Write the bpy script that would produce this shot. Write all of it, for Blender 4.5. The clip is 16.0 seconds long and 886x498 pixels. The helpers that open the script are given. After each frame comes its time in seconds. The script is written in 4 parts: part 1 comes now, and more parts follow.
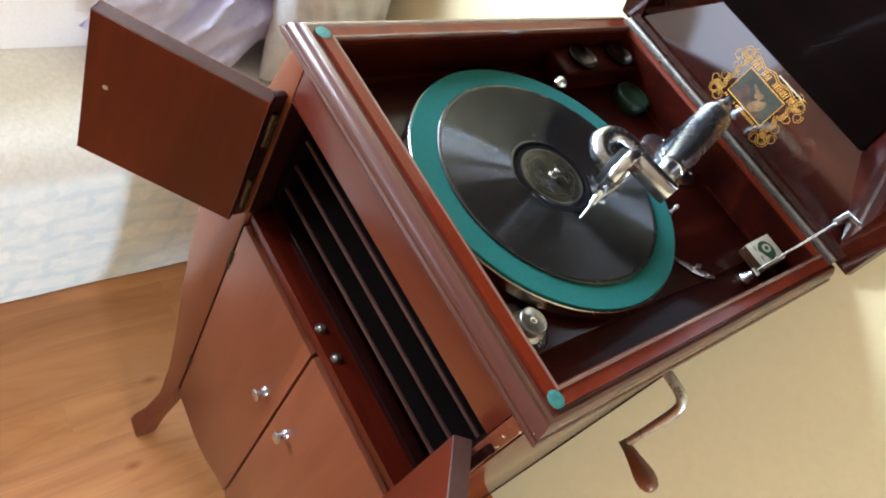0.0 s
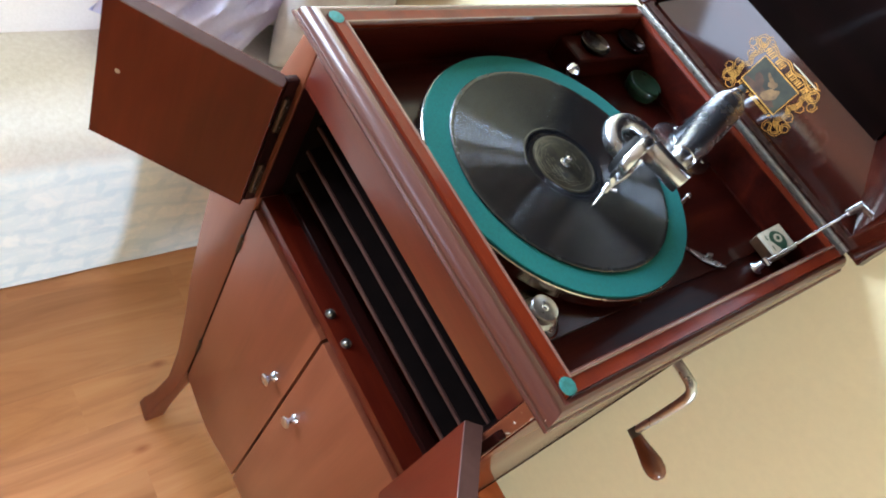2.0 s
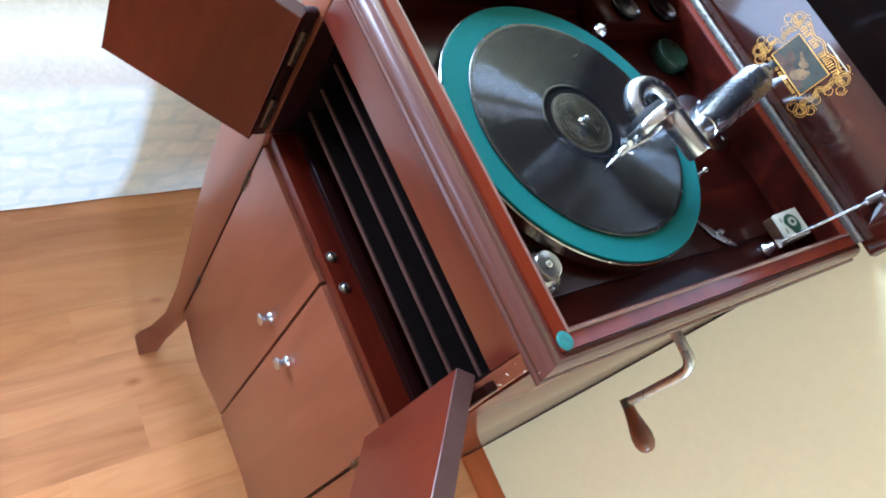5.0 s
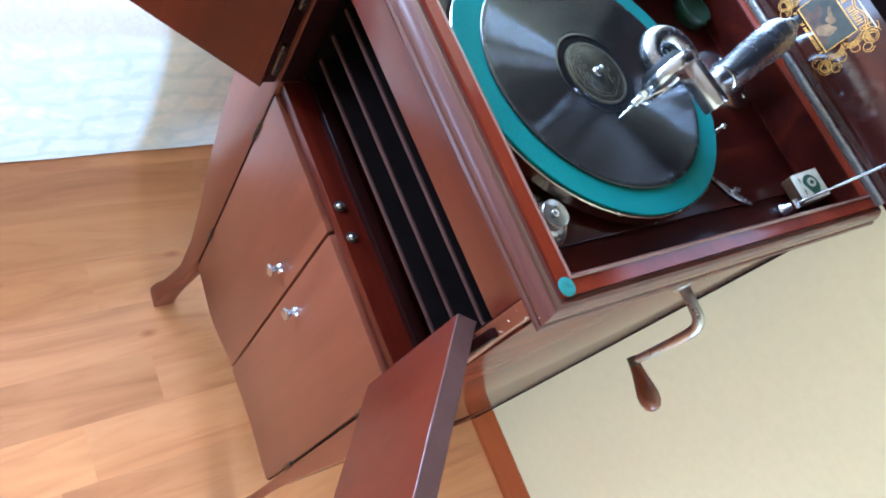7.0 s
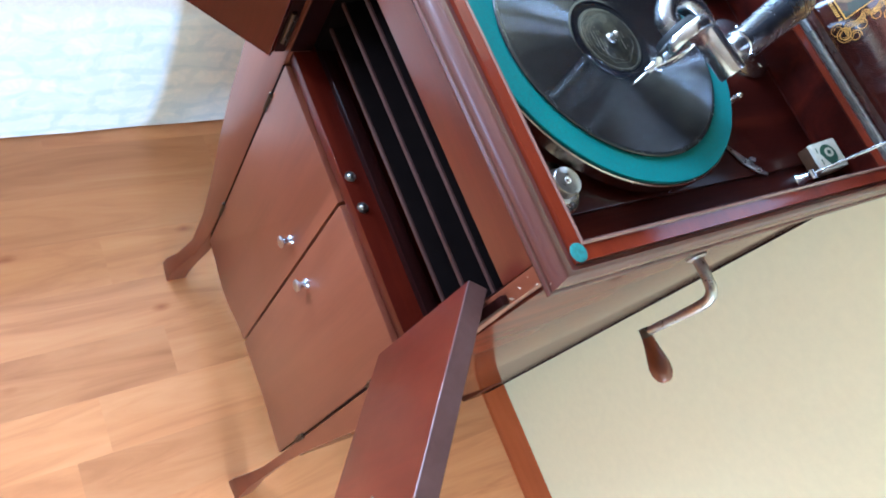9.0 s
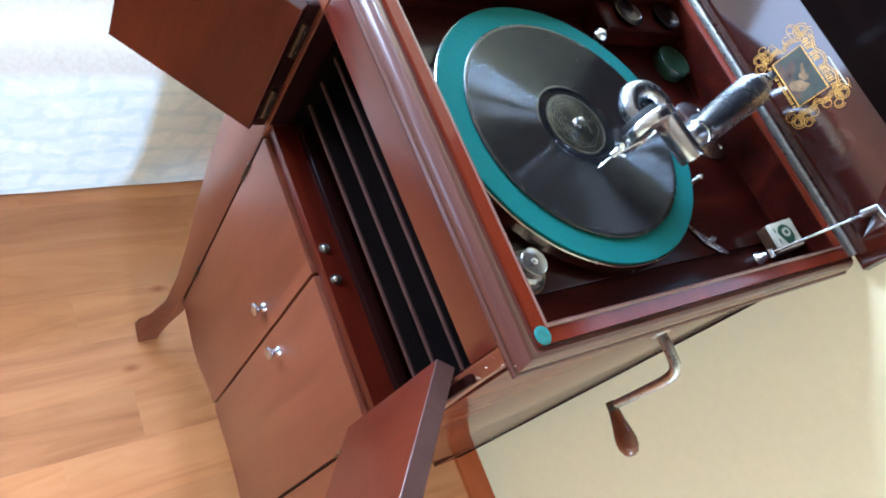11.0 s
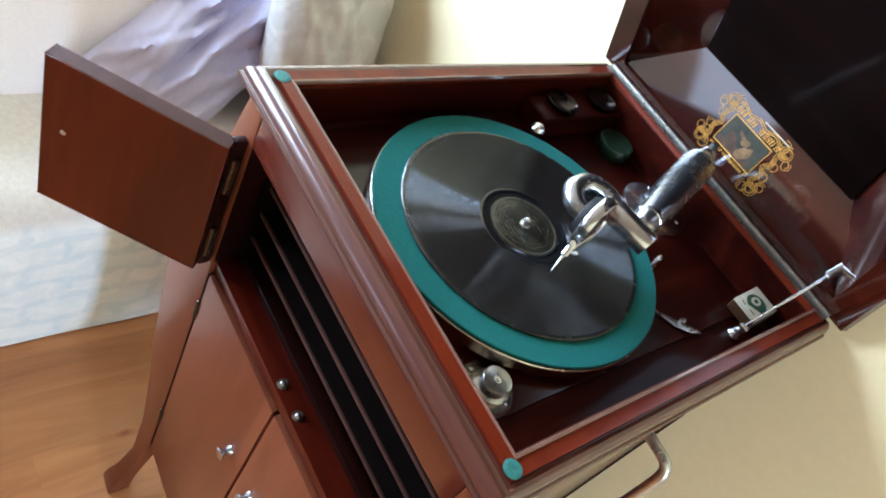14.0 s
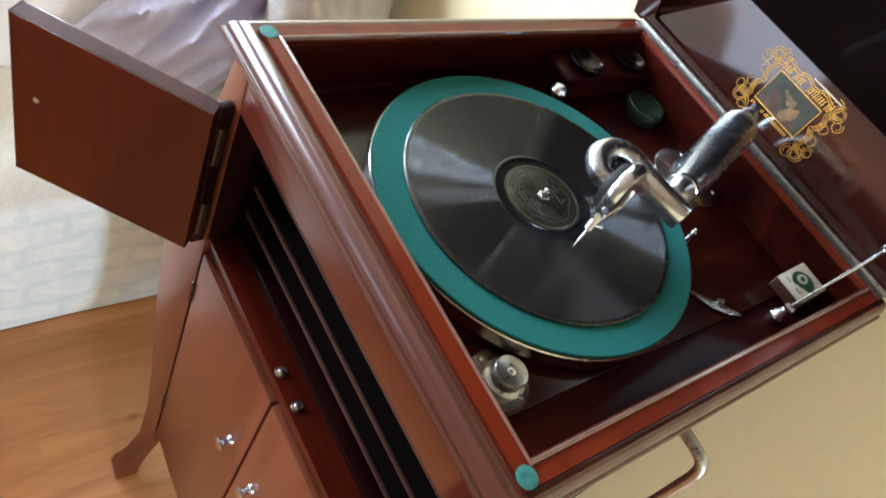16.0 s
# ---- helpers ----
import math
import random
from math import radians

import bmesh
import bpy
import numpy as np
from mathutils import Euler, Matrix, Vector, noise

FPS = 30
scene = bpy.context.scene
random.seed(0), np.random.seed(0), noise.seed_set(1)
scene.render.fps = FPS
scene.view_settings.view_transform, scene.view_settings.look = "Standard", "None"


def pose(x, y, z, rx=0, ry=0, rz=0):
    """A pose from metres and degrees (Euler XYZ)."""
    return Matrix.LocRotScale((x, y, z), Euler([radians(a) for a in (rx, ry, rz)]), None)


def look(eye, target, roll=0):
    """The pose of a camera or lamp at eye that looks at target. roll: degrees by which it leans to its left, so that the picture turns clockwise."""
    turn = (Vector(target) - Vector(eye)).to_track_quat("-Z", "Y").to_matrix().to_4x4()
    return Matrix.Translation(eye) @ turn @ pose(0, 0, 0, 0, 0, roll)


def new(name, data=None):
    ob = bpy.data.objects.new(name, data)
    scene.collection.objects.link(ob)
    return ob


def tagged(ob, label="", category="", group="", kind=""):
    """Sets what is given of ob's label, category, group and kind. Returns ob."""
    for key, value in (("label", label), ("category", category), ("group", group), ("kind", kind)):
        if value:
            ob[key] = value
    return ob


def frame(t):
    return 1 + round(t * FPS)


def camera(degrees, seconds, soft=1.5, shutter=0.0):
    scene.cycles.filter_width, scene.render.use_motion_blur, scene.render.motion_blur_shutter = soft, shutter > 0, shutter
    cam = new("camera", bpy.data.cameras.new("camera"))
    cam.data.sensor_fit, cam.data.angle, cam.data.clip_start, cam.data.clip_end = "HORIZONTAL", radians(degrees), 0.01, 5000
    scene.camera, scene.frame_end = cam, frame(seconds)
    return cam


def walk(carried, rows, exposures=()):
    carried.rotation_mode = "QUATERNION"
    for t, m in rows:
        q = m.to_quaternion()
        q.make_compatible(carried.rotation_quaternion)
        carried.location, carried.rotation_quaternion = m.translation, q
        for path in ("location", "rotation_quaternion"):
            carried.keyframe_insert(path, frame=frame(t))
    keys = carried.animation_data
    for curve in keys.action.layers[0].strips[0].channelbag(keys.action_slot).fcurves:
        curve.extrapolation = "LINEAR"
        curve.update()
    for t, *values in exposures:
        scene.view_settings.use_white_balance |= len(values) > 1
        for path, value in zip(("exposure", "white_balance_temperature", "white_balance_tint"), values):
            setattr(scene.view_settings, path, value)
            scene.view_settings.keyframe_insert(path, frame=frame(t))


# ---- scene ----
cam = camera(63.1, 16.0, soft=1.95)
PATH = [
    (0, (0.241, -0.569, 1.302), (-0.429, 0.672, -0.116), 37.1),
    (0.5, (0.24, -0.569, 1.301), (-0.447, 0.668, -0.113), 36.6),
    (1, (0.24, -0.569, 1.301), (-0.44, 0.667, -0.116), 36.9),
    (1.5, (0.239, -0.571, 1.298), (-0.438, 0.659, -0.126), 36.9),
    (2, (0.239, -0.574, 1.298), (-0.411, 0.65, -0.143), 37.9),
    (2.5, (0.242, -0.573, 1.295), (-0.39, 0.64, -0.164), 38.5),
    (3, (0.243, -0.574, 1.291), (-0.386, 0.639, -0.17), 39.1),
    (3.5, (0.245, -0.574, 1.286), (-0.379, 0.632, -0.182), 40.0),
    (6, (0.266, -0.564, 1.275), (-0.311, 0.624, -0.228), 45.8),
    (6.5, (0.272, -0.561, 1.274), (-0.289, 0.613, -0.245), 46.0),
    (7, (0.279, -0.558, 1.268), (-0.28, 0.578, -0.281), 45.7),
    (7.5, (0.285, -0.557, 1.26), (-0.236, 0.548, -0.324), 46.1),
    (8, (0.289, -0.558, 1.26), (-0.229, 0.539, -0.33), 46.0),
    (10.5, (0.281, -0.555, 1.274), (-0.292, 0.589, -0.263), 46.7),
    (11, (0.276, -0.558, 1.286), (-0.353, 0.615, -0.207), 45.1),
    (11.5, (0.268, -0.559, 1.299), (-0.41, 0.641, -0.15), 43.6),
    (12, (0.264, -0.558, 1.307), (-0.446, 0.658, -0.113), 42.5),
    (12.5, (0.258, -0.554, 1.311), (-0.454, 0.696, -0.078), 42.2),
    (13, (0.254, -0.543, 1.308), (-0.462, 0.696, -0.089), 40.0),
    (13.5, (0.251, -0.528, 1.302), (-0.474, 0.705, -0.096), 37.7),
    (14, (0.246, -0.513, 1.298), (-0.542, 0.729, -0.058), 34.6),
    (14.5, (0.243, -0.497, 1.286), (-0.563, 0.724, -0.078), 33.5),
    (15, (0.235, -0.48, 1.273), (-0.536, 0.724, -0.125), 34.0),
    (15.5, (0.23, -0.466, 1.265), (-0.55, 0.712, -0.15), 33.3),
    (16, (0.226, -0.46, 1.257), (-0.542, 0.715, -0.167), 33.6),
]
walk(cam, [(t, look(eye, target, roll)) for t, eye, target, roll in PATH],
     [(0.0, 0.04, 5750, 8), (2.0, 0.12, 5500, 8), (3.0, 0.28, 5250, 8), (3.5, 0.32, 5150, 8), (6.0, 0.48, 4650, 7), (7.0, 0.52, 4550, 7), (8.2, 0.52, 4550, 7), (10.5, 0.52, 4650, 7), (11.0, 0.40, 4800, 7),
      (11.5, 0.18, 5000, 7), (12.5, -0.14, 5150, 7), (14.0, -0.08, 5350, 7), (16.0, -0.16, 5750, 7)])

# ---- world, windows' light, exposure ----
world = bpy.data.worlds.new("sky")
scene.world = world
world.use_nodes = True
wn = world.node_tree.nodes
sky = wn.new("ShaderNodeTexSky")
sky.sky_type = "NISHITA"
sky.sun_disc = False
sky.sun_elevation, sky.sun_rotation = radians(40), radians(60)
world.node_tree.links.new(sky.outputs[0], wn["Background"].inputs[0])
wn["Background"].inputs[1].default_value = 0.12


def window_light(name, eye, target, sx, sy, watts, colour):
    d = bpy.data.lights.new(name, "AREA")
    d.shape, d.size, d.size_y, d.energy, d.color = "RECTANGLE", sx, sy, watts, colour
    ob = new(name, d)
    ob.matrix_world = look(eye, target)
    return ob


window_light("window_light_right", (1.98, -0.31, 0.62), (0.0, -0.26, 0.30), 0.16, 0.86, 27, (0.80, 0.90, 1.0))
window_light("window_light_left_narrow", (-2.20, 0.115, 1.60), (0.0, 0.0, 0.9), 0.13, 1.3, 52, (0.68, 0.84, 1.0))
window_light("window_light_left_wide", (-2.20, -0.53, 1.60), (0.0, -0.53, 0.9), 0.58, 1.3, 98, (0.80, 0.90, 1.0))
window_light("window_light_left_front", (-2.20, -2.00, 1.55), (0.0, -0.9, 0.8), 0.9, 1.3, 172, (0.88, 0.94, 1.0))
# Added unseen light, mirrored as the pale patch on the lid's rear panel.
window_light("window_light_front", (-1.72, -4.15, 1.05), (-1.72, 0.0, 1.05), 0.9, 1.5, 14, (0.84, 0.89, 1.0))


# ---- materials ----
def mat(name):
    m = bpy.data.materials.new(name)
    m.use_nodes = True
    return m, m.node_tree.nodes, m.node_tree.links, m.node_tree.nodes["Principled BSDF"]


def ramp(nodes, stops):
    r = nodes.new("ShaderNodeValToRGB")
    while len(r.color_ramp.elements) < len(stops):
        r.color_ramp.elements.new(0.5)
    for e, (p, c) in zip(r.color_ramp.elements, stops):
        e.position, e.color = p, (*c, 1)
    return r


def coords(nodes, links, scale, kind="Object", rot=(0, 0, 0)):
    tc, mp = nodes.new("ShaderNodeTexCoord"), nodes.new("ShaderNodeMapping")
    mp.inputs["Scale"].default_value = scale
    mp.inputs["Rotation"].default_value = rot
    links.new(tc.outputs[kind], mp.inputs[0])
    return mp.outputs[0]


def noise_tex(nodes, links, vec, scale, detail=4.0, rough=0.6, distort=0.0):
    n = nodes.new("ShaderNodeTexNoise")
    n.inputs["Scale"].default_value, n.inputs["Detail"].default_value = scale, detail
    n.inputs["Roughness"].default_value, n.inputs["Distortion"].default_value = rough, distort
    links.new(vec, n.inputs["Vector"])
    return n


def bump(nodes, links, height, strength, distance, b):
    u = nodes.new("ShaderNodeBump")
    u.inputs["Strength"].default_value, u.inputs["Distance"].default_value = strength, distance
    links.new(height, u.inputs["Height"])
    links.new(u.outputs[0], b.inputs["Normal"])
    return u


def map_range(nodes, links, value, lo, hi):
    r = nodes.new("ShaderNodeMapRange")
    r.inputs["To Min"].default_value, r.inputs["To Max"].default_value = lo, hi
    links.new(value, r.inputs["Value"])
    return r.outputs[0]


def wood(name, dark, mid, light, grain, rough=(0.3, 0.5), coat=0.75, coat_rough=0.09, coat_ior=1.5):
    """Varnished wood, its grain along the axis with the small scale."""
    m, n, l, b = mat(name)
    v = coords(n, l, grain)
    fine = noise_tex(n, l, v, 1.0, 6, 0.65, 0.6)
    broad = noise_tex(n, l, coords(n, l, tuple(max(g * 0.05, 1.5) for g in grain)), 1.0, 4, 0.6, 0.8)
    mix = n.new("ShaderNodeMath")
    mix.operation = "MULTIPLY_ADD"
    mix.inputs[1].default_value = 0.20
    l.new(fine.outputs[0], mix.inputs[0])
    half = n.new("ShaderNodeMath")
    half.operation = "MULTIPLY"
    half.inputs[1].default_value = 0.80
    l.new(broad.outputs[0], half.inputs[0])
    l.new(half.outputs[0], mix.inputs[2])
    r = ramp(n, [(0.3, dark), (0.5, mid), (0.72, light)])
    l.new(mix.outputs[0], r.inputs[0])
    l.new(r.outputs[0], b.inputs["Base Color"])
    smudge = noise_tex(n, l, coords(n, l, (9, 9, 9)), 1.0, 5, 0.7)
    l.new(map_range(n, l, smudge.outputs[0], *rough), b.inputs["Roughness"])
    b.inputs["Specular IOR Level"].default_value = 0.06
    b.inputs["Coat Weight"].default_value = coat
    b.inputs["Coat Roughness"].default_value = coat_rough
    b.inputs["Coat IOR"].default_value = coat_ior
    bump(n, l, fine.outputs[0], 0.06, 0.0006, b)
    return m


RED = ((0.015, 0.0017, 0.0008), (0.056, 0.0068, 0.0020), (0.125, 0.0220, 0.0052))
# Paler, tanner mahogany: the lower doors' sheen is put into these colours.
DOOR_SHEEN = ((0.092, 0.0225, 0.0098), (0.136, 0.0350, 0.0156), (0.186, 0.0560, 0.0260))
mahogany_satin = wood("mahogany_satin_lengthwise", (0.048, 0.0062, 0.0028), (0.072, 0.0098, 0.0044), (0.100, 0.0170, 0.0074), (7, 380, 380), (0.35, 0.5), 1.0, 0.25, 1.6)
mahogany_top = wood("mahogany_top_gloss", (0.076, 0.0076, 0.0019), (0.104, 0.0118, 0.0028), (0.138, 0.0190, 0.0046), (7, 380, 380), (0.35, 0.5), 0.45, 0.07, 1.40)
mahogany_mould = wood("mahogany_moulding_rubbed", (0.054, 0.0140, 0.0090), (0.070, 0.0195, 0.0130), (0.086, 0.0265, 0.0185), (7, 380, 380), (0.35, 0.5), 1.0, 0.20, 1.55)
# Motor board shares the darkened deck colours, which hold the well's shade.
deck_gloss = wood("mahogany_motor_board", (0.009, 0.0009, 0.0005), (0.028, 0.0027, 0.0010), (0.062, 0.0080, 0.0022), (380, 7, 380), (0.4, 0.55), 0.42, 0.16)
ledge_wood = wood("mahogany_ledge_dark", (0.022, 0.0022, 0.0011), (0.055, 0.0050, 0.0019), (0.100, 0.0110, 0.0034), (7, 300, 300), (0.35, 0.5), 0.6, 0.12)
bead_wood = wood("rubbed_bead_wood", (0.095, 0.040, 0.028), (0.150, 0.070, 0.050), (0.210, 0.110, 0.085), (7, 200, 200), (0.35, 0.5), 1.0, 0.10, 1.7)
# Near-black copy of the lid mahogany; the dark it mirrors is in the colour.
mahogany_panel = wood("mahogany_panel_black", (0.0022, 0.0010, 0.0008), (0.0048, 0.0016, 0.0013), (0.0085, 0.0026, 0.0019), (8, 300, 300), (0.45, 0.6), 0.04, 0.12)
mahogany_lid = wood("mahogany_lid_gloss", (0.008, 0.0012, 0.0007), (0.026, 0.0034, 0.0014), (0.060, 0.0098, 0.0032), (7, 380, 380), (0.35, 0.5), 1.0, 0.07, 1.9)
mahogany_y = wood("mahogany_depthwise", *RED, (380, 7, 380))
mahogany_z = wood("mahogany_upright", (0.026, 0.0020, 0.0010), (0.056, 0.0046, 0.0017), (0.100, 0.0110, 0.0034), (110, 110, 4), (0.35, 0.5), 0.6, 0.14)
mahogany_sheen = wood("mahogany_door_sheen", *DOOR_SHEEN, (300, 300, 9), (0.35, 0.5), 1.0, 0.30)
leg_wood = wood("mahogany_leg_satin", (0.085, 0.0210, 0.0085), (0.135, 0.0360, 0.0150), (0.185, 0.0560, 0.0245), (120, 120, 6), (0.35, 0.5), 0.7, 0.28)
# Near-black copy of the mahogany; shade inside the cabinet is in its colour.
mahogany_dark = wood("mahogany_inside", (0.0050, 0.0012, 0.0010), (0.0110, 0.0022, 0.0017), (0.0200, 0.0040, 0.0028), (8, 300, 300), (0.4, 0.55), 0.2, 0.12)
# Darker copy of the mahogany; the shade in the well is in its colour.
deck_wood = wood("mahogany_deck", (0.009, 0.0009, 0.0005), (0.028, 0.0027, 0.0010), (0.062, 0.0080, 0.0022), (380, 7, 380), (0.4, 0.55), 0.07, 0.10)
edge_wood = wood("dull_edge_wood", (0.026, 0.0115, 0.0095), (0.056, 0.0260, 0.0210), (0.098, 0.0500, 0.0410), (60, 60, 60), (0.45, 0.6), 0.0, 0.3)
handle_wood = wood("turned_handle_wood", (0.09, 0.025, 0.010), (0.15, 0.045, 0.018), (0.21, 0.07, 0.03), (12, 150, 150))
skirting_wood = wood("skirting_wood", (0.24, 0.052, 0.013), (0.33, 0.078, 0.020), (0.42, 0.115, 0.034), (4, 90, 90), (0.3, 0.45), 0.2)


def plain(name, colour, rough, metal=0.0, scale=60.0, vary=0.12, relief=0.0, spread=0.1):
    m, n, l, b = mat(name)
    v = coords(n, l, (1, 1, 1))
    t = noise_tex(n, l, v, scale, 5, 0.65)
    lo, hi = tuple(c * (1 - vary) for c in colour), tuple(min(1, c * (1 + vary)) for c in colour)
    r = ramp(n, [(0.3, lo), (0.7, hi)])
    l.new(t.outputs[0], r.inputs[0])
    l.new(r.outputs[0], b.inputs["Base Color"])
    l.new(map_range(n, l, t.outputs[0], rough - spread, rough + spread), b.inputs["Roughness"])
    b.inputs["Metallic"].default_value = metal
    if relief:
        bump(n, l, t.outputs[0], 0.4, relief, b)
    return m


chrome = plain("nickel_plate", (0.70, 0.71, 0.73), 0.21, 1.0, 60, 0.08, 0.0, 0.05)
satin_nickel = plain("satin_nickel", (0.52, 0.54, 0.58), 0.27, 1.0, 40, 0.05, 0.0, 0.03)
steel = plain("tarnished_steel", (0.42, 0.41, 0.39), 0.3, 1.0, 120, 0.2, 0.0, 0.1)
rim_nickel = plain("worn_rim_nickel", (0.48, 0.45, 0.41), 0.24, 1.0, 60, 0.25, 0.0, 0.1)
cup_metal = plain("dull_cup_nickel", (0.040, 0.030, 0.027), 0.22, 1.0, 80, 0.3, 0.0, 0.08)
brass = plain("aged_brass", (0.085, 0.068, 0.050), 0.40, 1.0, 110, 0.2)
felt = plain("teal_baize", (0.003, 0.098, 0.090), 0.95, 0.0, 700, 0.25, 0.0006, 0.03)
verdigris = plain("green_leather_pad", (0.022, 0.125, 0.112), 0.7, 0.0, 260, 0.35, 0.0004)
rubber = plain("black_rubber", (0.012, 0.012, 0.012), 0.6, 0.0, 200, 0.2)
# Near-black: the deep shade between boards is put into this colour.
shadow_dark = plain("deep_shade_black", (0.004, 0.0025, 0.0022), 0.9, 0.0, 60, 0.3)
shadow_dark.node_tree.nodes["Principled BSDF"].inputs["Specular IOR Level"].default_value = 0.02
# The red-brown base stands in for what the mica reflects.
mica = plain("mica_face", (0.20, 0.075, 0.06), 0.18, 0.6, 60, 0.3)
green_tin = plain("dark_green_enamel", (0.008, 0.022, 0.010), 0.30, 0.0, 60, 0.3)
green_ink = plain("green_printed_ink", (0.018, 0.060, 0.028), 0.5, 0.0, 200, 0.2)
chip_wood = plain("bare_chipped_wood", (0.40, 0.31, 0.24), 0.7, 0.0, 150, 0.3)
card = plain("cream_card", (0.55, 0.50, 0.38), 0.55, 0.0, 150, 0.12)
gold = plain("gold_transfer", (0.62, 0.33, 0.06), 0.38, 0.35, 260, 0.3)
picture_green = plain("dark_painted_picture", (0.026, 0.026, 0.014), 0.45, 0.0, 50, 0.6)
picture_tan = plain("tan_painted_shape", (0.17, 0.095, 0.034), 0.5, 0.0, 120, 0.5)
picture_brown = plain("brown_painted_shape", (0.060, 0.026, 0.010), 0.5, 0.0, 90, 0.5)
wall_paint = plain("cream_wall_paint", (0.75, 0.665, 0.41), 0.85, 0.0, 70, 0.025, 0.0012, 0.05)
# Unseen ceiling and front wall are kept dark to limit fill and reflections.
ceiling_paint = plain("dim_brown_ceiling", (0.22, 0.17, 0.12), 0.8, 0.0, 40, 0.1)
dusky_paint = plain("fill_limiting_wall_paint", (0.26, 0.21, 0.16), 0.9, 0.0, 40, 0.05)
frame_paint = plain("white_frame_paint", (0.8, 0.8, 0.78), 0.4, 0.0, 40, 0.03)
lilac = plain("lilac_cotton", (0.62, 0.60, 0.84), 0.9, 0.0, 300, 0.06, 0.0006, 0.04)
white_cloth = plain("white_cotton", (0.92, 0.87, 0.90), 0.92, 0.0, 240, 0.04, 0.0006, 0.03)


def vinyl():
    m, n, l, b = mat("shellac_record")
    b.inputs["Base Color"].default_value = (0.004, 0.004, 0.005, 1)
    tc, ln = n.new("ShaderNodeTexCoord"), n.new("ShaderNodeVectorMath")
    flat = n.new("ShaderNodeVectorMath")
    flat.operation, ln.operation = "MULTIPLY", "LENGTH"
    flat.inputs[1].default_value = (1, 1, 0)
    l.new(tc.outputs["Object"], flat.inputs[0])
    l.new(flat.outputs[0], ln.inputs[0])
    unit = n.new("ShaderNodeVectorMath")
    unit.operation = "NORMALIZE"
    l.new(flat.outputs[0], unit.inputs[0])
    groove = n.new("ShaderNodeTexNoise")
    groove.noise_dimensions = "1D"
    groove.inputs["Scale"].default_value, groove.inputs["Detail"].default_value = 41000.0, 0.0
    l.new(ln.outputs["Value"], groove.inputs["W"])
    slope_of = n.new("ShaderNodeMapRange")
    slope_of.clamp = False
    slope_of.inputs["From Min"].default_value, slope_of.inputs["From Max"].default_value = 0.25, 0.75
    slope_of.inputs["To Min"].default_value, slope_of.inputs["To Max"].default_value = -1.20, 1.20
    l.new(groove.outputs[0], slope_of.inputs["Value"])
    lean = n.new("ShaderNodeVectorMath")
    lean.operation = "SCALE"
    l.new(unit.outputs[0], lean.inputs[0])
    l.new(slope_of.outputs[0], lean.inputs["Scale"])
    up = n.new("ShaderNodeVectorMath")
    up.inputs[1].default_value = (0, 0, 1)
    l.new(lean.outputs[0], up.inputs[0])
    facing = n.new("ShaderNodeVectorMath")
    facing.operation = "NORMALIZE"
    l.new(up.outputs[0], facing.inputs[0])
    l.new(facing.outputs[0], b.inputs["Normal"])
    bands = n.new("ShaderNodeTexNoise")
    bands.noise_dimensions = "1D"
    bands.inputs["Scale"].default_value, bands.inputs["Detail"].default_value = 160.0, 3.0
    l.new(ln.outputs["Value"], bands.inputs["W"])
    l.new(map_range(n, l, bands.outputs[0], 0.12, 0.18), b.inputs["Roughness"])
    b.inputs["Specular IOR Level"].default_value = 0.48
    return m


record_black = vinyl()
record_smooth = plain("shellac_smooth", (0.006, 0.006, 0.007), 0.12, 0.0, 80, 0.3, 0.0, 0.06)
record_lip = plain("shellac_worn_lip", (0.011, 0.011, 0.010), 0.26, 0.0, 80, 0.3, 0.0, 0.08)


def label_paper():
    m, n, l, b = mat("record_label_paper")
    t = noise_tex(n, l, coords(n, l, (1, 1, 1)), 90, 4, 0.6, 1.0)
    r = ramp(n, [(0.42, (0.005, 0.0045, 0.0035)), (0.60, (0.024, 0.020, 0.011))])
    l.new(t.outputs[0], r.inputs[0])
    l.new(r.outputs[0], b.inputs["Base Color"])
    b.inputs["Roughness"].default_value = 0.35
    b.inputs["Specular IOR Level"].default_value = 0.25
    return m


label_dark = label_paper()
label_gold = plain("faded_gilt_print", (0.075, 0.064, 0.042), 0.45, 0.1, 200, 0.6)


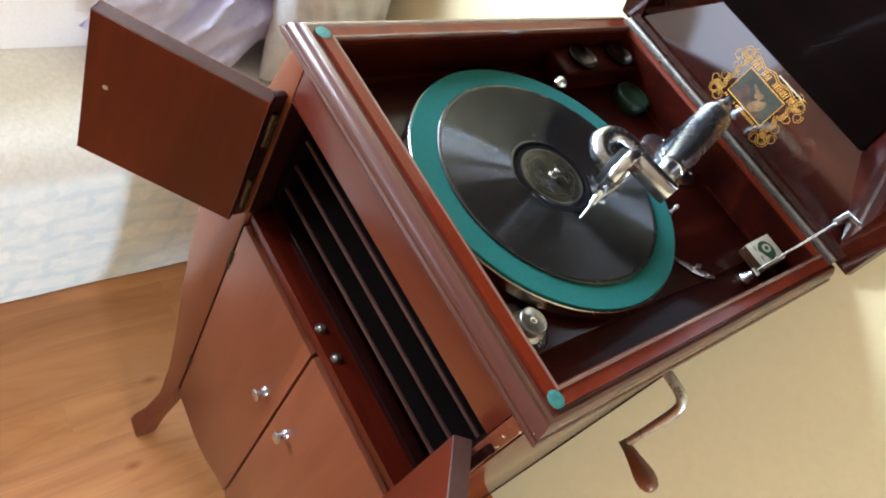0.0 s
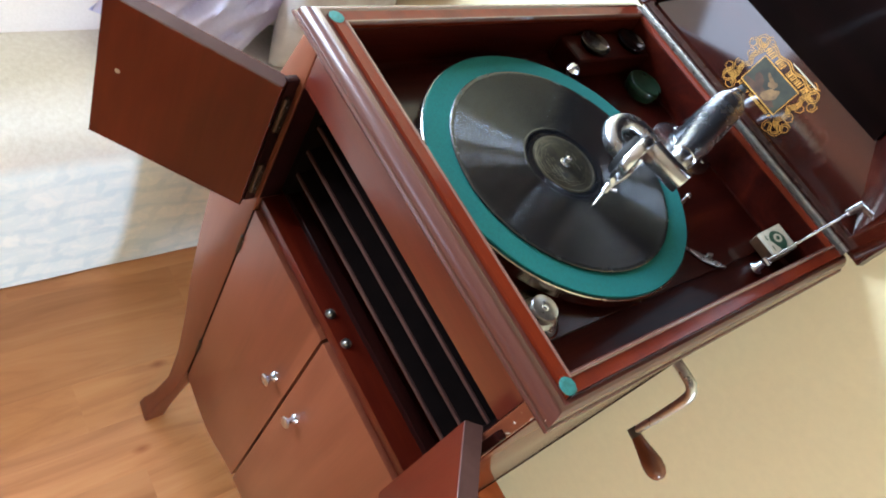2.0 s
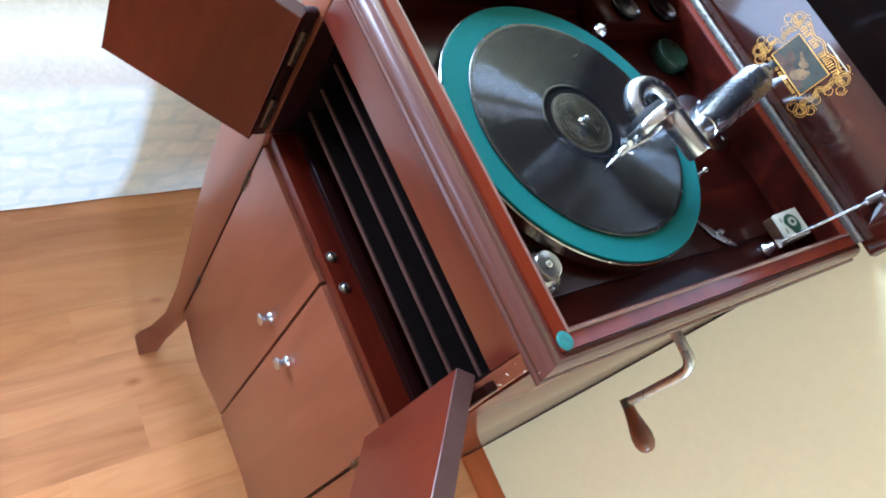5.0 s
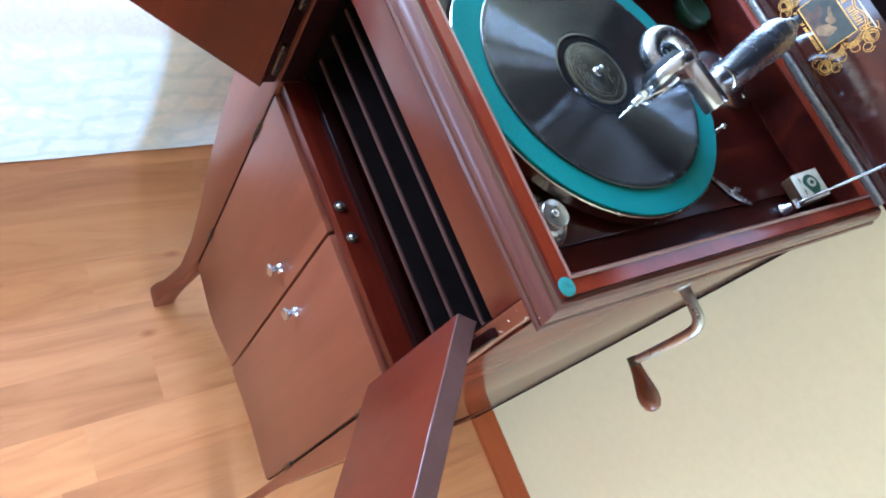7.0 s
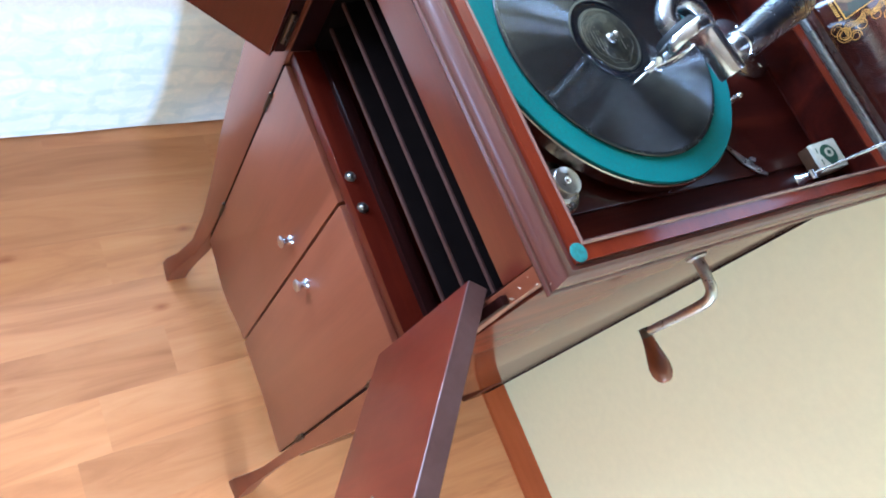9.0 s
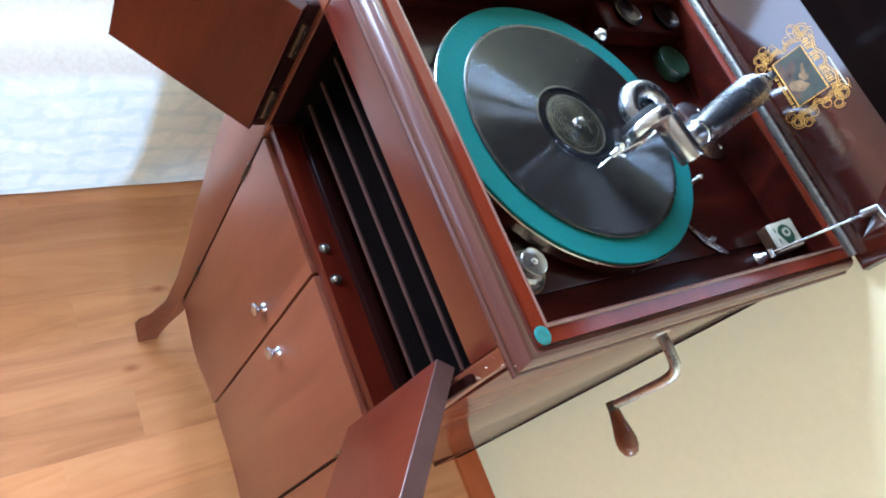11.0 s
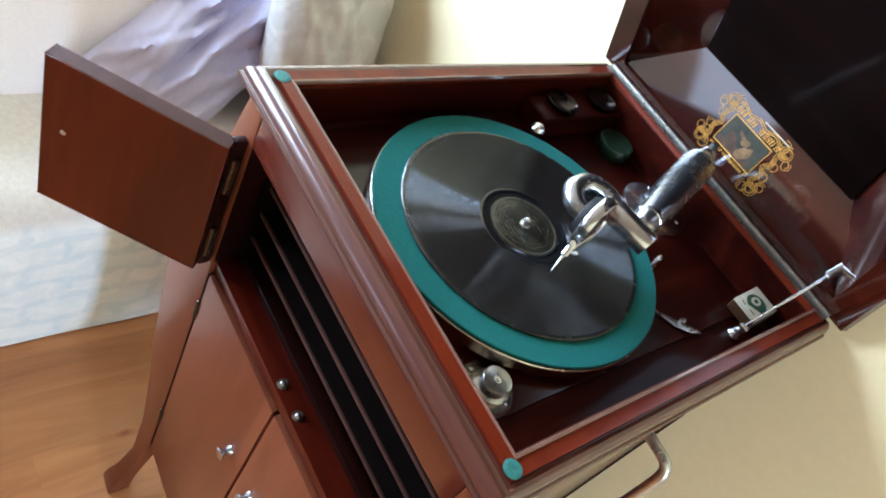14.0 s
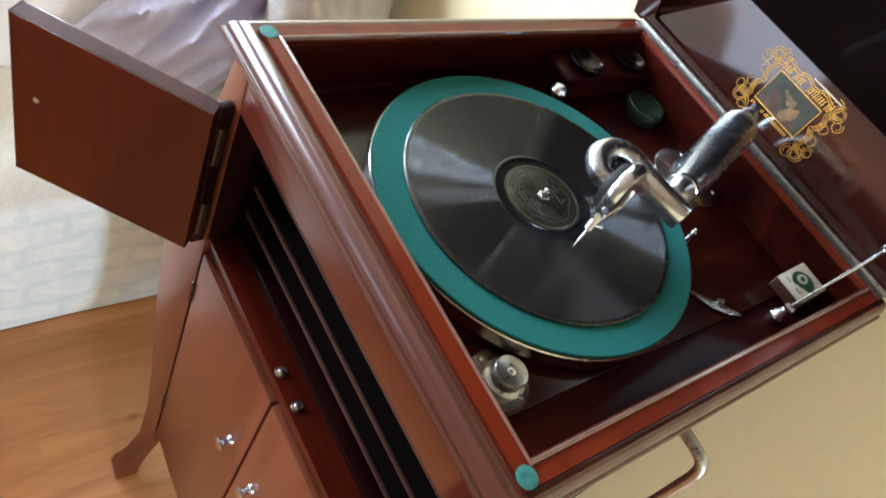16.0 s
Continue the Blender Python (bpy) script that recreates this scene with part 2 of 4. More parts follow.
def floor_wood():
    m, n, l, b = mat("pine_laminate")
    info = n.new("ShaderNodeObjectInfo")
    shift = n.new("ShaderNodeVectorMath")
    shift.operation = "SCALE"
    shift.inputs["Scale"].default_value = 37.0
    comb = n.new("ShaderNodeCombineXYZ")
    for k in range(3):
        l.new(info.outputs["Random"], comb.inputs[k])
    l.new(comb.outputs[0], shift.inputs[0])
    tc = n.new("ShaderNodeTexCoord")
    add = n.new("ShaderNodeVectorMath")
    l.new(tc.outputs["Object"], add.inputs[0])
    l.new(shift.outputs[0], add.inputs[1])
    mp = n.new("ShaderNodeMapping")
    mp.inputs["Scale"].default_value = (22, 2.6, 22)
    l.new(add.outputs[0], mp.inputs[0])
    g = noise_tex(n, l, mp.outputs[0], 1.0, 6, 0.6, 1.4)
    r = ramp(n, [(0.26, (0.40, 0.150, 0.050)), (0.5, (0.53, 0.222, 0.078)), (0.76, (0.60, 0.285, 0.115))])
    l.new(g.outputs[0], r.inputs[0])
    mp2 = n.new("ShaderNodeMapping")
    mp2.inputs["Scale"].default_value = (11, 5, 11)
    l.new(add.outputs[0], mp2.inputs[0])
    vor = n.new("ShaderNodeTexVoronoi")
    vor.inputs["Scale"].default_value = 1.0
    l.new(mp2.outputs[0], vor.inputs["Vector"])
    knot = ramp(n, [(0.0, (0.35, 0.12, 0.05)), (0.05, (0.75, 0.58, 0.48)), (0.10, (1, 1, 1))])
    l.new(vor.outputs["Distance"], knot.inputs[0])
    mul = n.new("ShaderNodeMix")
    mul.data_type, mul.blend_type = "RGBA", "MULTIPLY"
    mul.inputs[0].default_value = 0.8
    l.new(r.outputs[0], mul.inputs[6])
    l.new(knot.outputs[0], mul.inputs[7])
    hue = n.new("ShaderNodeHueSaturation")
    l.new(map_range(n, l, info.outputs["Random"], 0.80, 1.14), hue.inputs["Value"])
    l.new(mul.outputs[2], hue.inputs["Color"])
    l.new(hue.outputs[0], b.inputs["Base Color"])
    b.inputs["Roughness"].default_value = 0.38
    bump(n, l, g.outputs[0], 0.08, 0.0006, b)
    return m


pine = floor_wood()
joint_dark = plain("board_joint", (0.42, 0.18, 0.07), 0.7)


def throw_cloth():
    """Woven throw: cream pile on the seat, a pale printed border of stone blocks hanging down the front."""
    m, n, l, b = mat("printed_throw")
    tc = n.new("ShaderNodeTexCoord")
    sep = n.new("ShaderNodeSeparateXYZ")
    l.new(tc.outputs["Object"], sep.inputs[0])
    comb = n.new("ShaderNodeCombineXYZ")
    l.new(sep.outputs[1], comb.inputs[0])
    l.new(sep.outputs[2], comb.inputs[1])
    warp = noise_tex(n, l, comb.outputs[0], 9, 3, 0.6)
    off = n.new("ShaderNodeVectorMath")
    off.operation = "SCALE"
    off.inputs["Scale"].default_value = 0.075
    l.new(warp.outputs["Color"], off.inputs[0])
    add = n.new("ShaderNodeVectorMath")
    l.new(comb.outputs[0], add.inputs[0])
    l.new(off.outputs[0], add.inputs[1])
    br = n.new("ShaderNodeTexBrick")
    br.inputs["Scale"].default_value = 4.6
    br.inputs["Mortar Size"].default_value = 0.05
    br.inputs["Mortar Smooth"].default_value = 0.6
    br.inputs["Color1"].default_value = (0.92, 0.95, 0.96, 1)
    br.inputs["Color2"].default_value = (0.84, 0.90, 0.93, 1)
    br.inputs["Mortar"].default_value = (0.75, 0.83, 0.88, 1)
    l.new(add.outputs[0], br.inputs["Vector"])
    blot = noise_tex(n, l, comb.outputs[0], 17, 6, 0.72, 1.2)
    rb = ramp(n, [(0.44, (0.68, 0.79, 0.86)), (0.60, (0.95, 0.96, 0.96))])
    l.new(blot.outputs[0], rb.inputs[0])
    mx = n.new("ShaderNodeMix")
    mx.data_type = "RGBA"
    mx.inputs[0].default_value = 0.38
    l.new(br.outputs[0], mx.inputs[6])
    l.new(rb.outputs[0], mx.inputs[7])
    pile = noise_tex(n, l, tc.outputs["Object"], 120, 4, 0.7)
    rp = ramp(n, [(0.3, (0.68, 0.64, 0.61)), (0.7, (0.80, 0.77, 0.75))])
    l.new(pile.outputs[0], rp.inputs[0])
    edge = n.new("ShaderNodeMapRange")
    edge.inputs["From Min"].default_value, edge.inputs["From Max"].default_value = 0.318, 0.342
    l.new(sep.outputs[2], edge.inputs["Value"])
    top = n.new("ShaderNodeMix")
    top.data_type = "RGBA"
    l.new(edge.outputs[0], top.inputs[0])
    l.new(mx.outputs[2], top.inputs[6])
    l.new(rp.outputs[0], top.inputs[7])
    l.new(top.outputs[2], b.inputs["Base Color"])
    b.inputs["Roughness"].default_value = 0.95
    bump(n, l, pile.outputs[0], 0.25, 0.002, b)
    return m


throw = throw_cloth()


def damask():
    m, n, l, b = mat("grey_white_damask")
    t = noise_tex(n, l, coords(n, l, (1, 1, 1)), 13, 3, 0.5, 1.8)
    r = ramp(n, [(0.42, (0.74, 0.75, 0.74)), (0.58, (0.84, 0.85, 0.84))])
    l.new(t.outputs[0], r.inputs[0])
    l.new(r.outputs[0], b.inputs["Base Color"])
    b.inputs["Roughness"].default_value = 0.7
    weave = noise_tex(n, l, coords(n, l, (1, 1, 1)), 500, 2)
    bump(n, l, weave.outputs[0], 0.3, 0.0006, b)
    return m


damask_cloth = damask()


# ---- mesh helpers ----
def thing(name, base, label, category, group="", kind=""):
    ob = new(name)
    ob.location = base
    ob.empty_display_size = 0.05
    return tagged(ob, label, category, group, kind)


def place_of(ob):
    p = Vector(ob.location)
    while ob.parent:
        ob = ob.parent
        p += Vector(ob.location)
    return p


def part(name, bm, material, parent=None, label="", smooth=True, angle=35):
    """Links a bmesh, given in world coordinates, as one mesh object under a thing or a part."""
    me = bpy.data.meshes.new(name)
    if parent:
        bm.transform(Matrix.Translation(-place_of(parent)))
    bm.to_mesh(me)
    bm.free()
    me.materials.append(material)
    if smooth:
        for p in me.polygons:
            p.use_smooth = True
        me.set_sharp_from_angle(angle=radians(angle))
    ob = new(name, me)
    if parent:
        ob.parent = parent
    return tagged(ob, label)


def setting(name, bm, material, label, category):
    return tagged(part(name, bm, material), label, category, kind="structure")


def box(x0, x1, y0, y1, z0, z1, bevel=0.0, segments=2, bm=None):
    own = bmesh.new()
    bmesh.ops.create_cube(own, size=1)
    own.transform(Matrix.Translation(((x0 + x1) / 2, (y0 + y1) / 2, (z0 + z1) / 2)) @ Matrix.Diagonal((x1 - x0, y1 - y0, z1 - z0, 1)))
    if bevel:
        bmesh.ops.bevel(own, geom=own.edges[:], offset=bevel, segments=segments, profile=0.6, affect="EDGES")
    return own if bm is None else join(bm, own)


def join(a, b):
    me = bpy.data.meshes.new("tmp")
    b.to_mesh(me)
    b.free()
    a.from_mesh(me)
    bpy.data.meshes.remove(me)
    return a


def turned(profile, m, steps=40):
    """A lathe shape: rows of (radius, height) turned round the z axis, then put at m."""
    bm = bmesh.new()
    rings = []
    for r, z in profile:
        if r < 1e-6:
            rings.append([bm.verts.new((0, 0, z))])
        else:
            rings.append([bm.verts.new((r * math.cos(2 * math.pi * k / steps), r * math.sin(2 * math.pi * k / steps), z)) for k in range(steps)])
    for a, b in zip(rings, rings[1:]):
        for k in range(steps):
            q = (k + 1) % steps
            if len(a) == 1 and len(b) == 1:
                continue
            if len(a) == 1:
                bm.faces.new((a[0], b[q], b[k]))
            elif len(b) == 1:
                bm.faces.new((a[k], a[q], b[0]))
            else:
                bm.faces.new((a[k], a[q], b[q], b[k]))
    bmesh.ops.recalc_face_normals(bm, faces=bm.faces[:])
    bm.transform(m)
    return bm


def along(a, b):
    """A pose at a whose z axis points to b."""
    d = Vector(b) - Vector(a)
    return Matrix.Translation(a) @ d.to_track_quat("Z", "Y").to_matrix().to_4x4()


def smooth_path(points, steps=8):
    pts = [Vector(p) for p in points]
    out = []
    for i in range(len(pts) - 1):
        p0, p1, p2, p3 = pts[max(i - 1, 0)], pts[i], pts[i + 1], pts[min(i + 2, len(pts) - 1)]
        for k in range(steps):
            s = k / steps
            out.append(0.5 * (2 * p1 + (p2 - p0) * s + (2 * p0 - 5 * p1 + 4 * p2 - p3) * s * s + (3 * p1 - p0 - 3 * p2 + p3) * s ** 3))
    return out + [pts[-1]]


def tube(points, radii, sides=20, steps=8, curved=True):
    pts = smooth_path(points, steps) if curved else [Vector(p) for p in points]
    n = len(pts)
    bm = bmesh.new()
    rings = []
    side = None
    for i, p in enumerate(pts):
        d = (pts[min(i + 1, n - 1)] - pts[max(i - 1, 0)]).normalized()
        if side is None:
            side = d.orthogonal().normalized()
        side = (side - d * side.dot(d)).normalized()
        up = d.cross(side)
        f = i / (n - 1) * (len(radii) - 1)
        k = min(int(f), len(radii) - 2)
        r = radii[k] + (radii[k + 1] - radii[k]) * (f - k)
        rings.append([bm.verts.new(p + r * (math.cos(2 * math.pi * j / sides) * side + math.sin(2 * math.pi * j / sides) * up)) for j in range(sides)])
    for a, b in zip(rings, rings[1:]):
        for j in range(sides):
            q = (j + 1) % sides
            bm.faces.new((a[j], a[q], b[q], b[j]))
    bm.faces.new(rings[0][::-1])
    bm.faces.new(rings[-1])
    bmesh.ops.recalc_face_normals(bm, faces=bm.faces[:])
    return bm


def slab(outline, axis, lo, hi, bevel=0.0):
    """A flat outline of points pushed out along an axis ('x', 'y' or 'z')."""
    bm = bmesh.new()
    put = {"x": lambda u, v, w: (w, u, v), "y": lambda u, v, w: (u, w, v), "z": lambda u, v, w: (u, v, w)}[axis]
    a = [bm.verts.new(put(u, v, lo)) for u, v in outline]
    b = [bm.verts.new(put(u, v, hi)) for u, v in outline]
    bm.faces.new(a)
    bm.faces.new(b[::-1])
    for k in range(len(a)):
        q = (k + 1) % len(a)
        bm.faces.new((a[k], b[k], b[q], a[q]))
    bmesh.ops.recalc_face_normals(bm, faces=bm.faces[:])
    if bevel:
        bmesh.ops.bevel(bm, geom=[e for e in bm.edges if e.calc_face_angle(0) > 0.5], offset=bevel, segments=2, profile=0.6, affect="EDGES")
    return bm


def frame_sweep(rects):
    """A mitred frame: each row is (half widths x0, x1, depth y0, y1, z) of one ring of the moulding, joined ring to ring and closed."""
    bm = bmesh.new()
    rings = [[bm.verts.new(p) for p in ((x0, y0, z), (x1, y0, z), (x1, y1, z), (x0, y1, z))] for x0, x1, y0, y1, z in rects]
    for a, b in zip(rings, rings[1:] + rings[:1]):
        for k in range(4):
            q = (k + 1) % 4
            bm.faces.new((a[k], a[q], b[q], b[k]))
    bmesh.ops.recalc_face_normals(bm, faces=bm.faces[:])
    return bm


# ---- room ----
WALL_Y = 0.302
setting("wall_back", box(-2.4, 2.2, WALL_Y, WALL_Y + 0.15, -0.1, 2.6), wall_paint, "plain cream painted plaster wall behind the cabinet", "wall")
front = box(-2.4, -2.2, -4.35, -4.2, -0.1, 2.6)
box(-1.24, 2.2, -4.35, -4.2, -0.1, 2.6, bm=front)
box(-2.2, -1.24, -4.35, -4.2, -0.1, 0.25, bm=front)
box(-2.2, -1.24, -4.35, -4.2, 1.85, 2.6, bm=front)
setting("wall_front", front, dusky_paint, "unseen wall, dark to limit fill, opening for added light", "wall")


def wall_with_opening(name, x0, x1, y0, y1, z0, z1):
    bm = box(x0, x1, -4.2, y0, -0.1, 2.6)
    box(x0, x1, y1, WALL_Y, -0.1, 2.6, bm=bm)
    box(x0, x1, y0, y1, -0.1, z0, bm=bm)
    box(x0, x1, y0, y1, z1, 2.6, bm=bm)
    return setting(name, bm, wall_paint, "cream painted plaster wall with a window opening", "wall")


wall_with_opening("wall_right", 2.05, 2.2, -0.45, -0.17, 0.10, 1.15)
wall_with_opening("wall_left", -2.4, -2.25, -2.50, 0.25, 0.9, 2.3)
setting("ceiling", box(-2.4, 2.2, -4.35, WALL_Y + 0.15, 2.6, 2.7), ceiling_paint, "unseen ceiling, brown to limit reflections in the cabinet", "ceiling")


def window(name, x, y0, y1, z0, z1):
    ob = thing(name, (x, (y0 + y1) / 2, z0), "white painted wooden window frame in the wall", "window", kind="structure")
    bm = box(x - 0.03, x + 0.03, y0, y0 + 0.06, z0, z1)
    box(x - 0.03, x + 0.03, y1 - 0.06, y1, z0, z1, bm=bm)
    box(x - 0.03, x + 0.03, y0 + 0.06, y1 - 0.06, z0, z0 + 0.06, bm=bm)
    box(x - 0.03, x + 0.03, y0 + 0.06, y1 - 0.06, z1 - 0.06, z1, bm=bm)
    part("window_frame", bm, frame_paint, ob)


window("window_1", 2.12, -0.45, -0.17, 0.10, 1.15)
window("window_2", -2.32, -0.88, 0.25, 0.9, 2.3)
window("window_3", -2.32, -2.50, -1.50, 0.9, 2.3)
# Unseen frame round the added light that the lid mirrors.
reflection_frame = thing("reflection_opening", (-1.72, -4.28, 0.25), "unseen white frame made for the lid's reflected light", "window", kind="structure")
front = box(-2.2, -2.14, -4.31, -4.25, 0.25, 1.85)
box(-1.30, -1.24, -4.31, -4.25, 0.25, 1.85, bm=front)
box(-2.14, -1.30, -4.31, -4.25, 0.25, 0.31, bm=front)
box(-2.14, -1.30, -4.31, -4.25, 1.79, 1.85, bm=front)
part("window_frame", front, frame_paint, reflection_frame)
setting("window_pier", box(-2.4, -2.25, -1.50, -0.88, 0.9, 2.3), wall_paint, "cream plastered pier between two window openings", "wall")
setting("window_pillar", box(-2.4, -2.25, -0.18, 0.0, 0.9, 2.3), wall_paint, "cream plastered pillar between two window openings", "wall")

floor = setting("floor", box(-2.4, 2.2, -4.35, WALL_Y + 0.15, -0.1, -0.003), joint_dark, "warm orange pine laminate boards with knots", "floor")
setting("baseboard", slab([(WALL_Y, 0.0), (WALL_Y - 0.037, 0.0), (WALL_Y - 0.036, 0.010), (WALL_Y - 0.026, 0.016), (WALL_Y - 0.020, 0.022), (WALL_Y - 0.012, 0.030), (WALL_Y, 0.033)], "x", -2.25, 2.05),
        skirting_wood, "low reddish-brown varnished wooden skirting board", "baseboard")

# ---- gramophone ----
gramophone = thing("gramophone", (0, 0.03, 0), "polished red mahogany floor-standing gramophone cabinet, lid and upper doors open", "gramophone")
G = gramophone

# carcass
for s in (-1, 1):
    part("side_panel", box(min(s * 0.188, s * 0.1975), max(s * 0.188, s * 0.1975), -0.185, 0.250, 0.15, 0.872, 0.0015), mahogany_y, G)
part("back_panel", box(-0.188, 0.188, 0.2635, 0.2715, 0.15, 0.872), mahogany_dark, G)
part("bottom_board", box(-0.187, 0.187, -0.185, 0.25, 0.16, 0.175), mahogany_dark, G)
part("fascia", box(-0.184, 0.184, -0.213, -0.19, 0.820, 0.874, 0.002), mahogany_satin, G)


LEFT = [(0.874, -0.212), (0.80, -0.228), (0.66, -0.272), (0.54, -0.282), (0.44, -0.275), (0.34, -0.262), (0.25, -0.244), (0.16, -0.228), (0.09, -0.216), (0.05, -0.213), (0.025, -0.218)]
RIGHT = [(0.874, 0.1985), (0.80, 0.1985), (0.70, 0.2010), (0.60, 0.2110), (0.52, 0.217), (0.44, 0.216), (0.34, 0.209), (0.25, 0.203), (0.16, 0.200), (0.09, 0.202), (0.05, 0.207), (0.025, 0.214)]


def front_leg(rows, s):
    """Shaped front leg with a rear bend into the outswept foot."""
    bm = bmesh.new()
    rings = []
    for z, x in rows + [(0.0, rows[-1][1] + s * 0.003)]:
        xi = s * np.interp(z, [0.0, 0.03, 0.06, 0.12, 0.2], [0.183, 0.184, 0.188, 0.187, 0.184])
        yf = np.interp(z, [0.0, 0.02, 0.05, 0.09, 0.14, 0.25], [-0.262, -0.261, -0.246, -0.226, -0.217, -0.214])
        yb = np.interp(z, [0.0, 0.03, 0.08, 0.16, 0.3], [-0.228, -0.224, -0.204, -0.188, -0.186])
        rings.append([bm.verts.new(p) for p in ((xi, yf, z), (x, yf + 0.003, z), (x - s * 0.004, yb, z), (xi, yb, z))])
    for a, b in zip(rings, rings[1:]):
        for k in range(4):
            q = (k + 1) % 4
            bm.faces.new((a[k], a[q], b[q], b[k]))
    bm.faces.new(rings[0])
    bm.faces.new(rings[-1][::-1])
    bmesh.ops.recalc_face_normals(bm, faces=bm.faces[:])
    long = [e for e in bm.edges if abs(e.verts[0].co.z - e.verts[1].co.z) > 0.01]
    bmesh.ops.bevel(bm, geom=long, offset=0.003, segments=2, profile=0.6, affect="EDGES")
    return bm


part("front_leg", front_leg(LEFT, -1), leg_wood, G, "shaped mahogany leg with outswept foot")
part("front_leg", front_leg(RIGHT, 1), leg_wood, G, "shaped mahogany leg with outswept foot")
for s in (-1, 1):
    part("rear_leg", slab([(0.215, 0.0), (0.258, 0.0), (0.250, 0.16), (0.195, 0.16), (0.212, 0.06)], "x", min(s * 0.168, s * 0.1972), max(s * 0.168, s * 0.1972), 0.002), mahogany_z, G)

# top frame with its ovolo moulding
XO, YF, YB = 0.200, -0.205, 0.274
top = [(-0.185, 0.185, -0.191, 0.262, 0.816), (-0.185, 0.185, -0.191, 0.262, 0.8965), (-0.1865, 0.1865, -0.1925, 0.2630, 0.8985), (-0.188, 0.188, -0.194, 0.2635, 0.8990),
       (-0.189, 0.189, -0.195, 0.2640, 0.8988), (-XO, XO, YF, YB, 0.8992), (-XO - 0.0006, XO + 0.0006, YF - 0.0006, YB, 0.8954), (-XO - 0.0018, XO + 0.0018, YF - 0.0018, YB, 0.8954)]
for k in range(1, 8):
    a = k / 7 * math.pi / 2
    top.append((-XO - 0.0165 * math.sin(a) * 0.95 - 0.0024, XO + 0.0165 * math.sin(a) * 0.55 + 0.0024, YF - 0.0170 * math.sin(a) - 0.0024, YB, 0.884 + 0.0135 * math.cos(a)))
top += [(-0.2205, 0.2130, -0.2265, YB, 0.8835), (-0.2215, 0.2140, -0.2275, YB, 0.881), (-0.2205, 0.2130, -0.2265, YB, 0.8785),
        (-0.210, 0.2065, -0.217, YB - 0.004, 0.8745), (-0.2, 0.2, -0.212, 0.268, 0.8725), (-0.187, 0.187, -0.192, 0.252, 0.8725)]
part("top_frame", frame_sweep(top[:6] + [(-XO, XO, YF, YB, 0.8730), (-0.187, 0.187, -0.192, 0.266, 0.8730)]), mahogany_top, G, "glossy orange-red mahogany top frame")
part("inner_bead", frame_sweep([(-0.1846, 0.1846, -0.1906, 0.2690, 0.8962), (-0.1846, 0.1846, -0.1906, 0.2690, 0.8975), (-0.1860, 0.1860, -0.1920, 0.2690, 0.9000), (-0.1874, 0.1874, -0.1934, 0.2690, 0.9002), (-0.1882, 0.1882, -0.1942, 0.2690, 0.8994), (-0.1882, 0.1882, -0.1942, 0.2690, 0.8962)]), bead_wood, G, "thin rubbed bead round the well")
part("moulding", frame_sweep(top[6:-1]), mahogany_mould, G, "rubbed rounded moulding round the top")
# Thin added lining; its dark red carries the shade on the well walls.
part("well_lining", frame_sweep([(-0.1848, 0.1848, -0.1908, 0.2618, 0.8462), (-0.1848, 0.1848, -0.1908, 0.2618, 0.8925), (-0.1838, 0.1838, -0.1898, 0.2608, 0.8930), (-0.1830, 0.1830, -0.1890, 0.2600, 0.8920), (-0.1830, 0.1830, -0.1890, 0.2600, 0.8462)]), deck_wood, G, "added well lining, shade put into its dark red")
for s in (-1, 1):
    part("corner_pad", turned([(0, 0.0), (0.0075, 0.0), (0.0075, 0.0004), (0.006, 0.0007), (0.0012, 0.0006), (0, 0.0003)], pose(s * 0.193, -0.2005, 0.8990)), verdigris, G, "green baize pad")

# small pale chips along the worn moulding
chips = [(0.2075, -0.1900, 0.8920), (0.2085, -0.1760, 0.8905), (0.2040, -0.2205, 0.8895), (0.2060, -0.2245, 0.8855), (0.1900, -0.2160, 0.856), (0.1965, -0.2160, 0.828), (0.1500, -0.2225, 0.8885), (0.0700, -0.2228, 0.8880), (-0.0600, -0.2100, 0.8960), (0.2080, -0.2165, 0.8915), (0.2055, -0.2195, 0.8905), (0.2092, -0.1500, 0.8895), (0.2088, -0.1380, 0.8902), (0.1985, -0.2160, 0.862), (0.1930, -0.2160, 0.842), (0.2095, -0.2225, 0.8860)]
for k, c in enumerate(chips):
    bm = bmesh.new()
    bmesh.ops.create_icosphere(bm, subdivisions=1, radius=0.0004 + 0.0002 * (k * 7 % 4))
    bm.transform(Matrix.Translation(c) @ pose(0, 0, 0, 20 * k, 35 * k, 50 * k) @ Matrix.Diagonal((1.0 + k % 3, 0.7, 0.7, 1)))
    part("worn_chip", bm, chip_wood, G, "pale bare-wood chip")

# well and motor board
DECK = 0.844
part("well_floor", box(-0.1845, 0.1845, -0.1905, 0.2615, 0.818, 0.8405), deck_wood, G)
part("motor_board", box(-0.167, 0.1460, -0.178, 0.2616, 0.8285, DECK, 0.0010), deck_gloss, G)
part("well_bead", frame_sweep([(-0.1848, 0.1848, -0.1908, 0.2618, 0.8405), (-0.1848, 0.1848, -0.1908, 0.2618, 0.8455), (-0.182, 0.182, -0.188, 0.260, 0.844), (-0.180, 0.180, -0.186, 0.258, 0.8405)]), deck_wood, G)

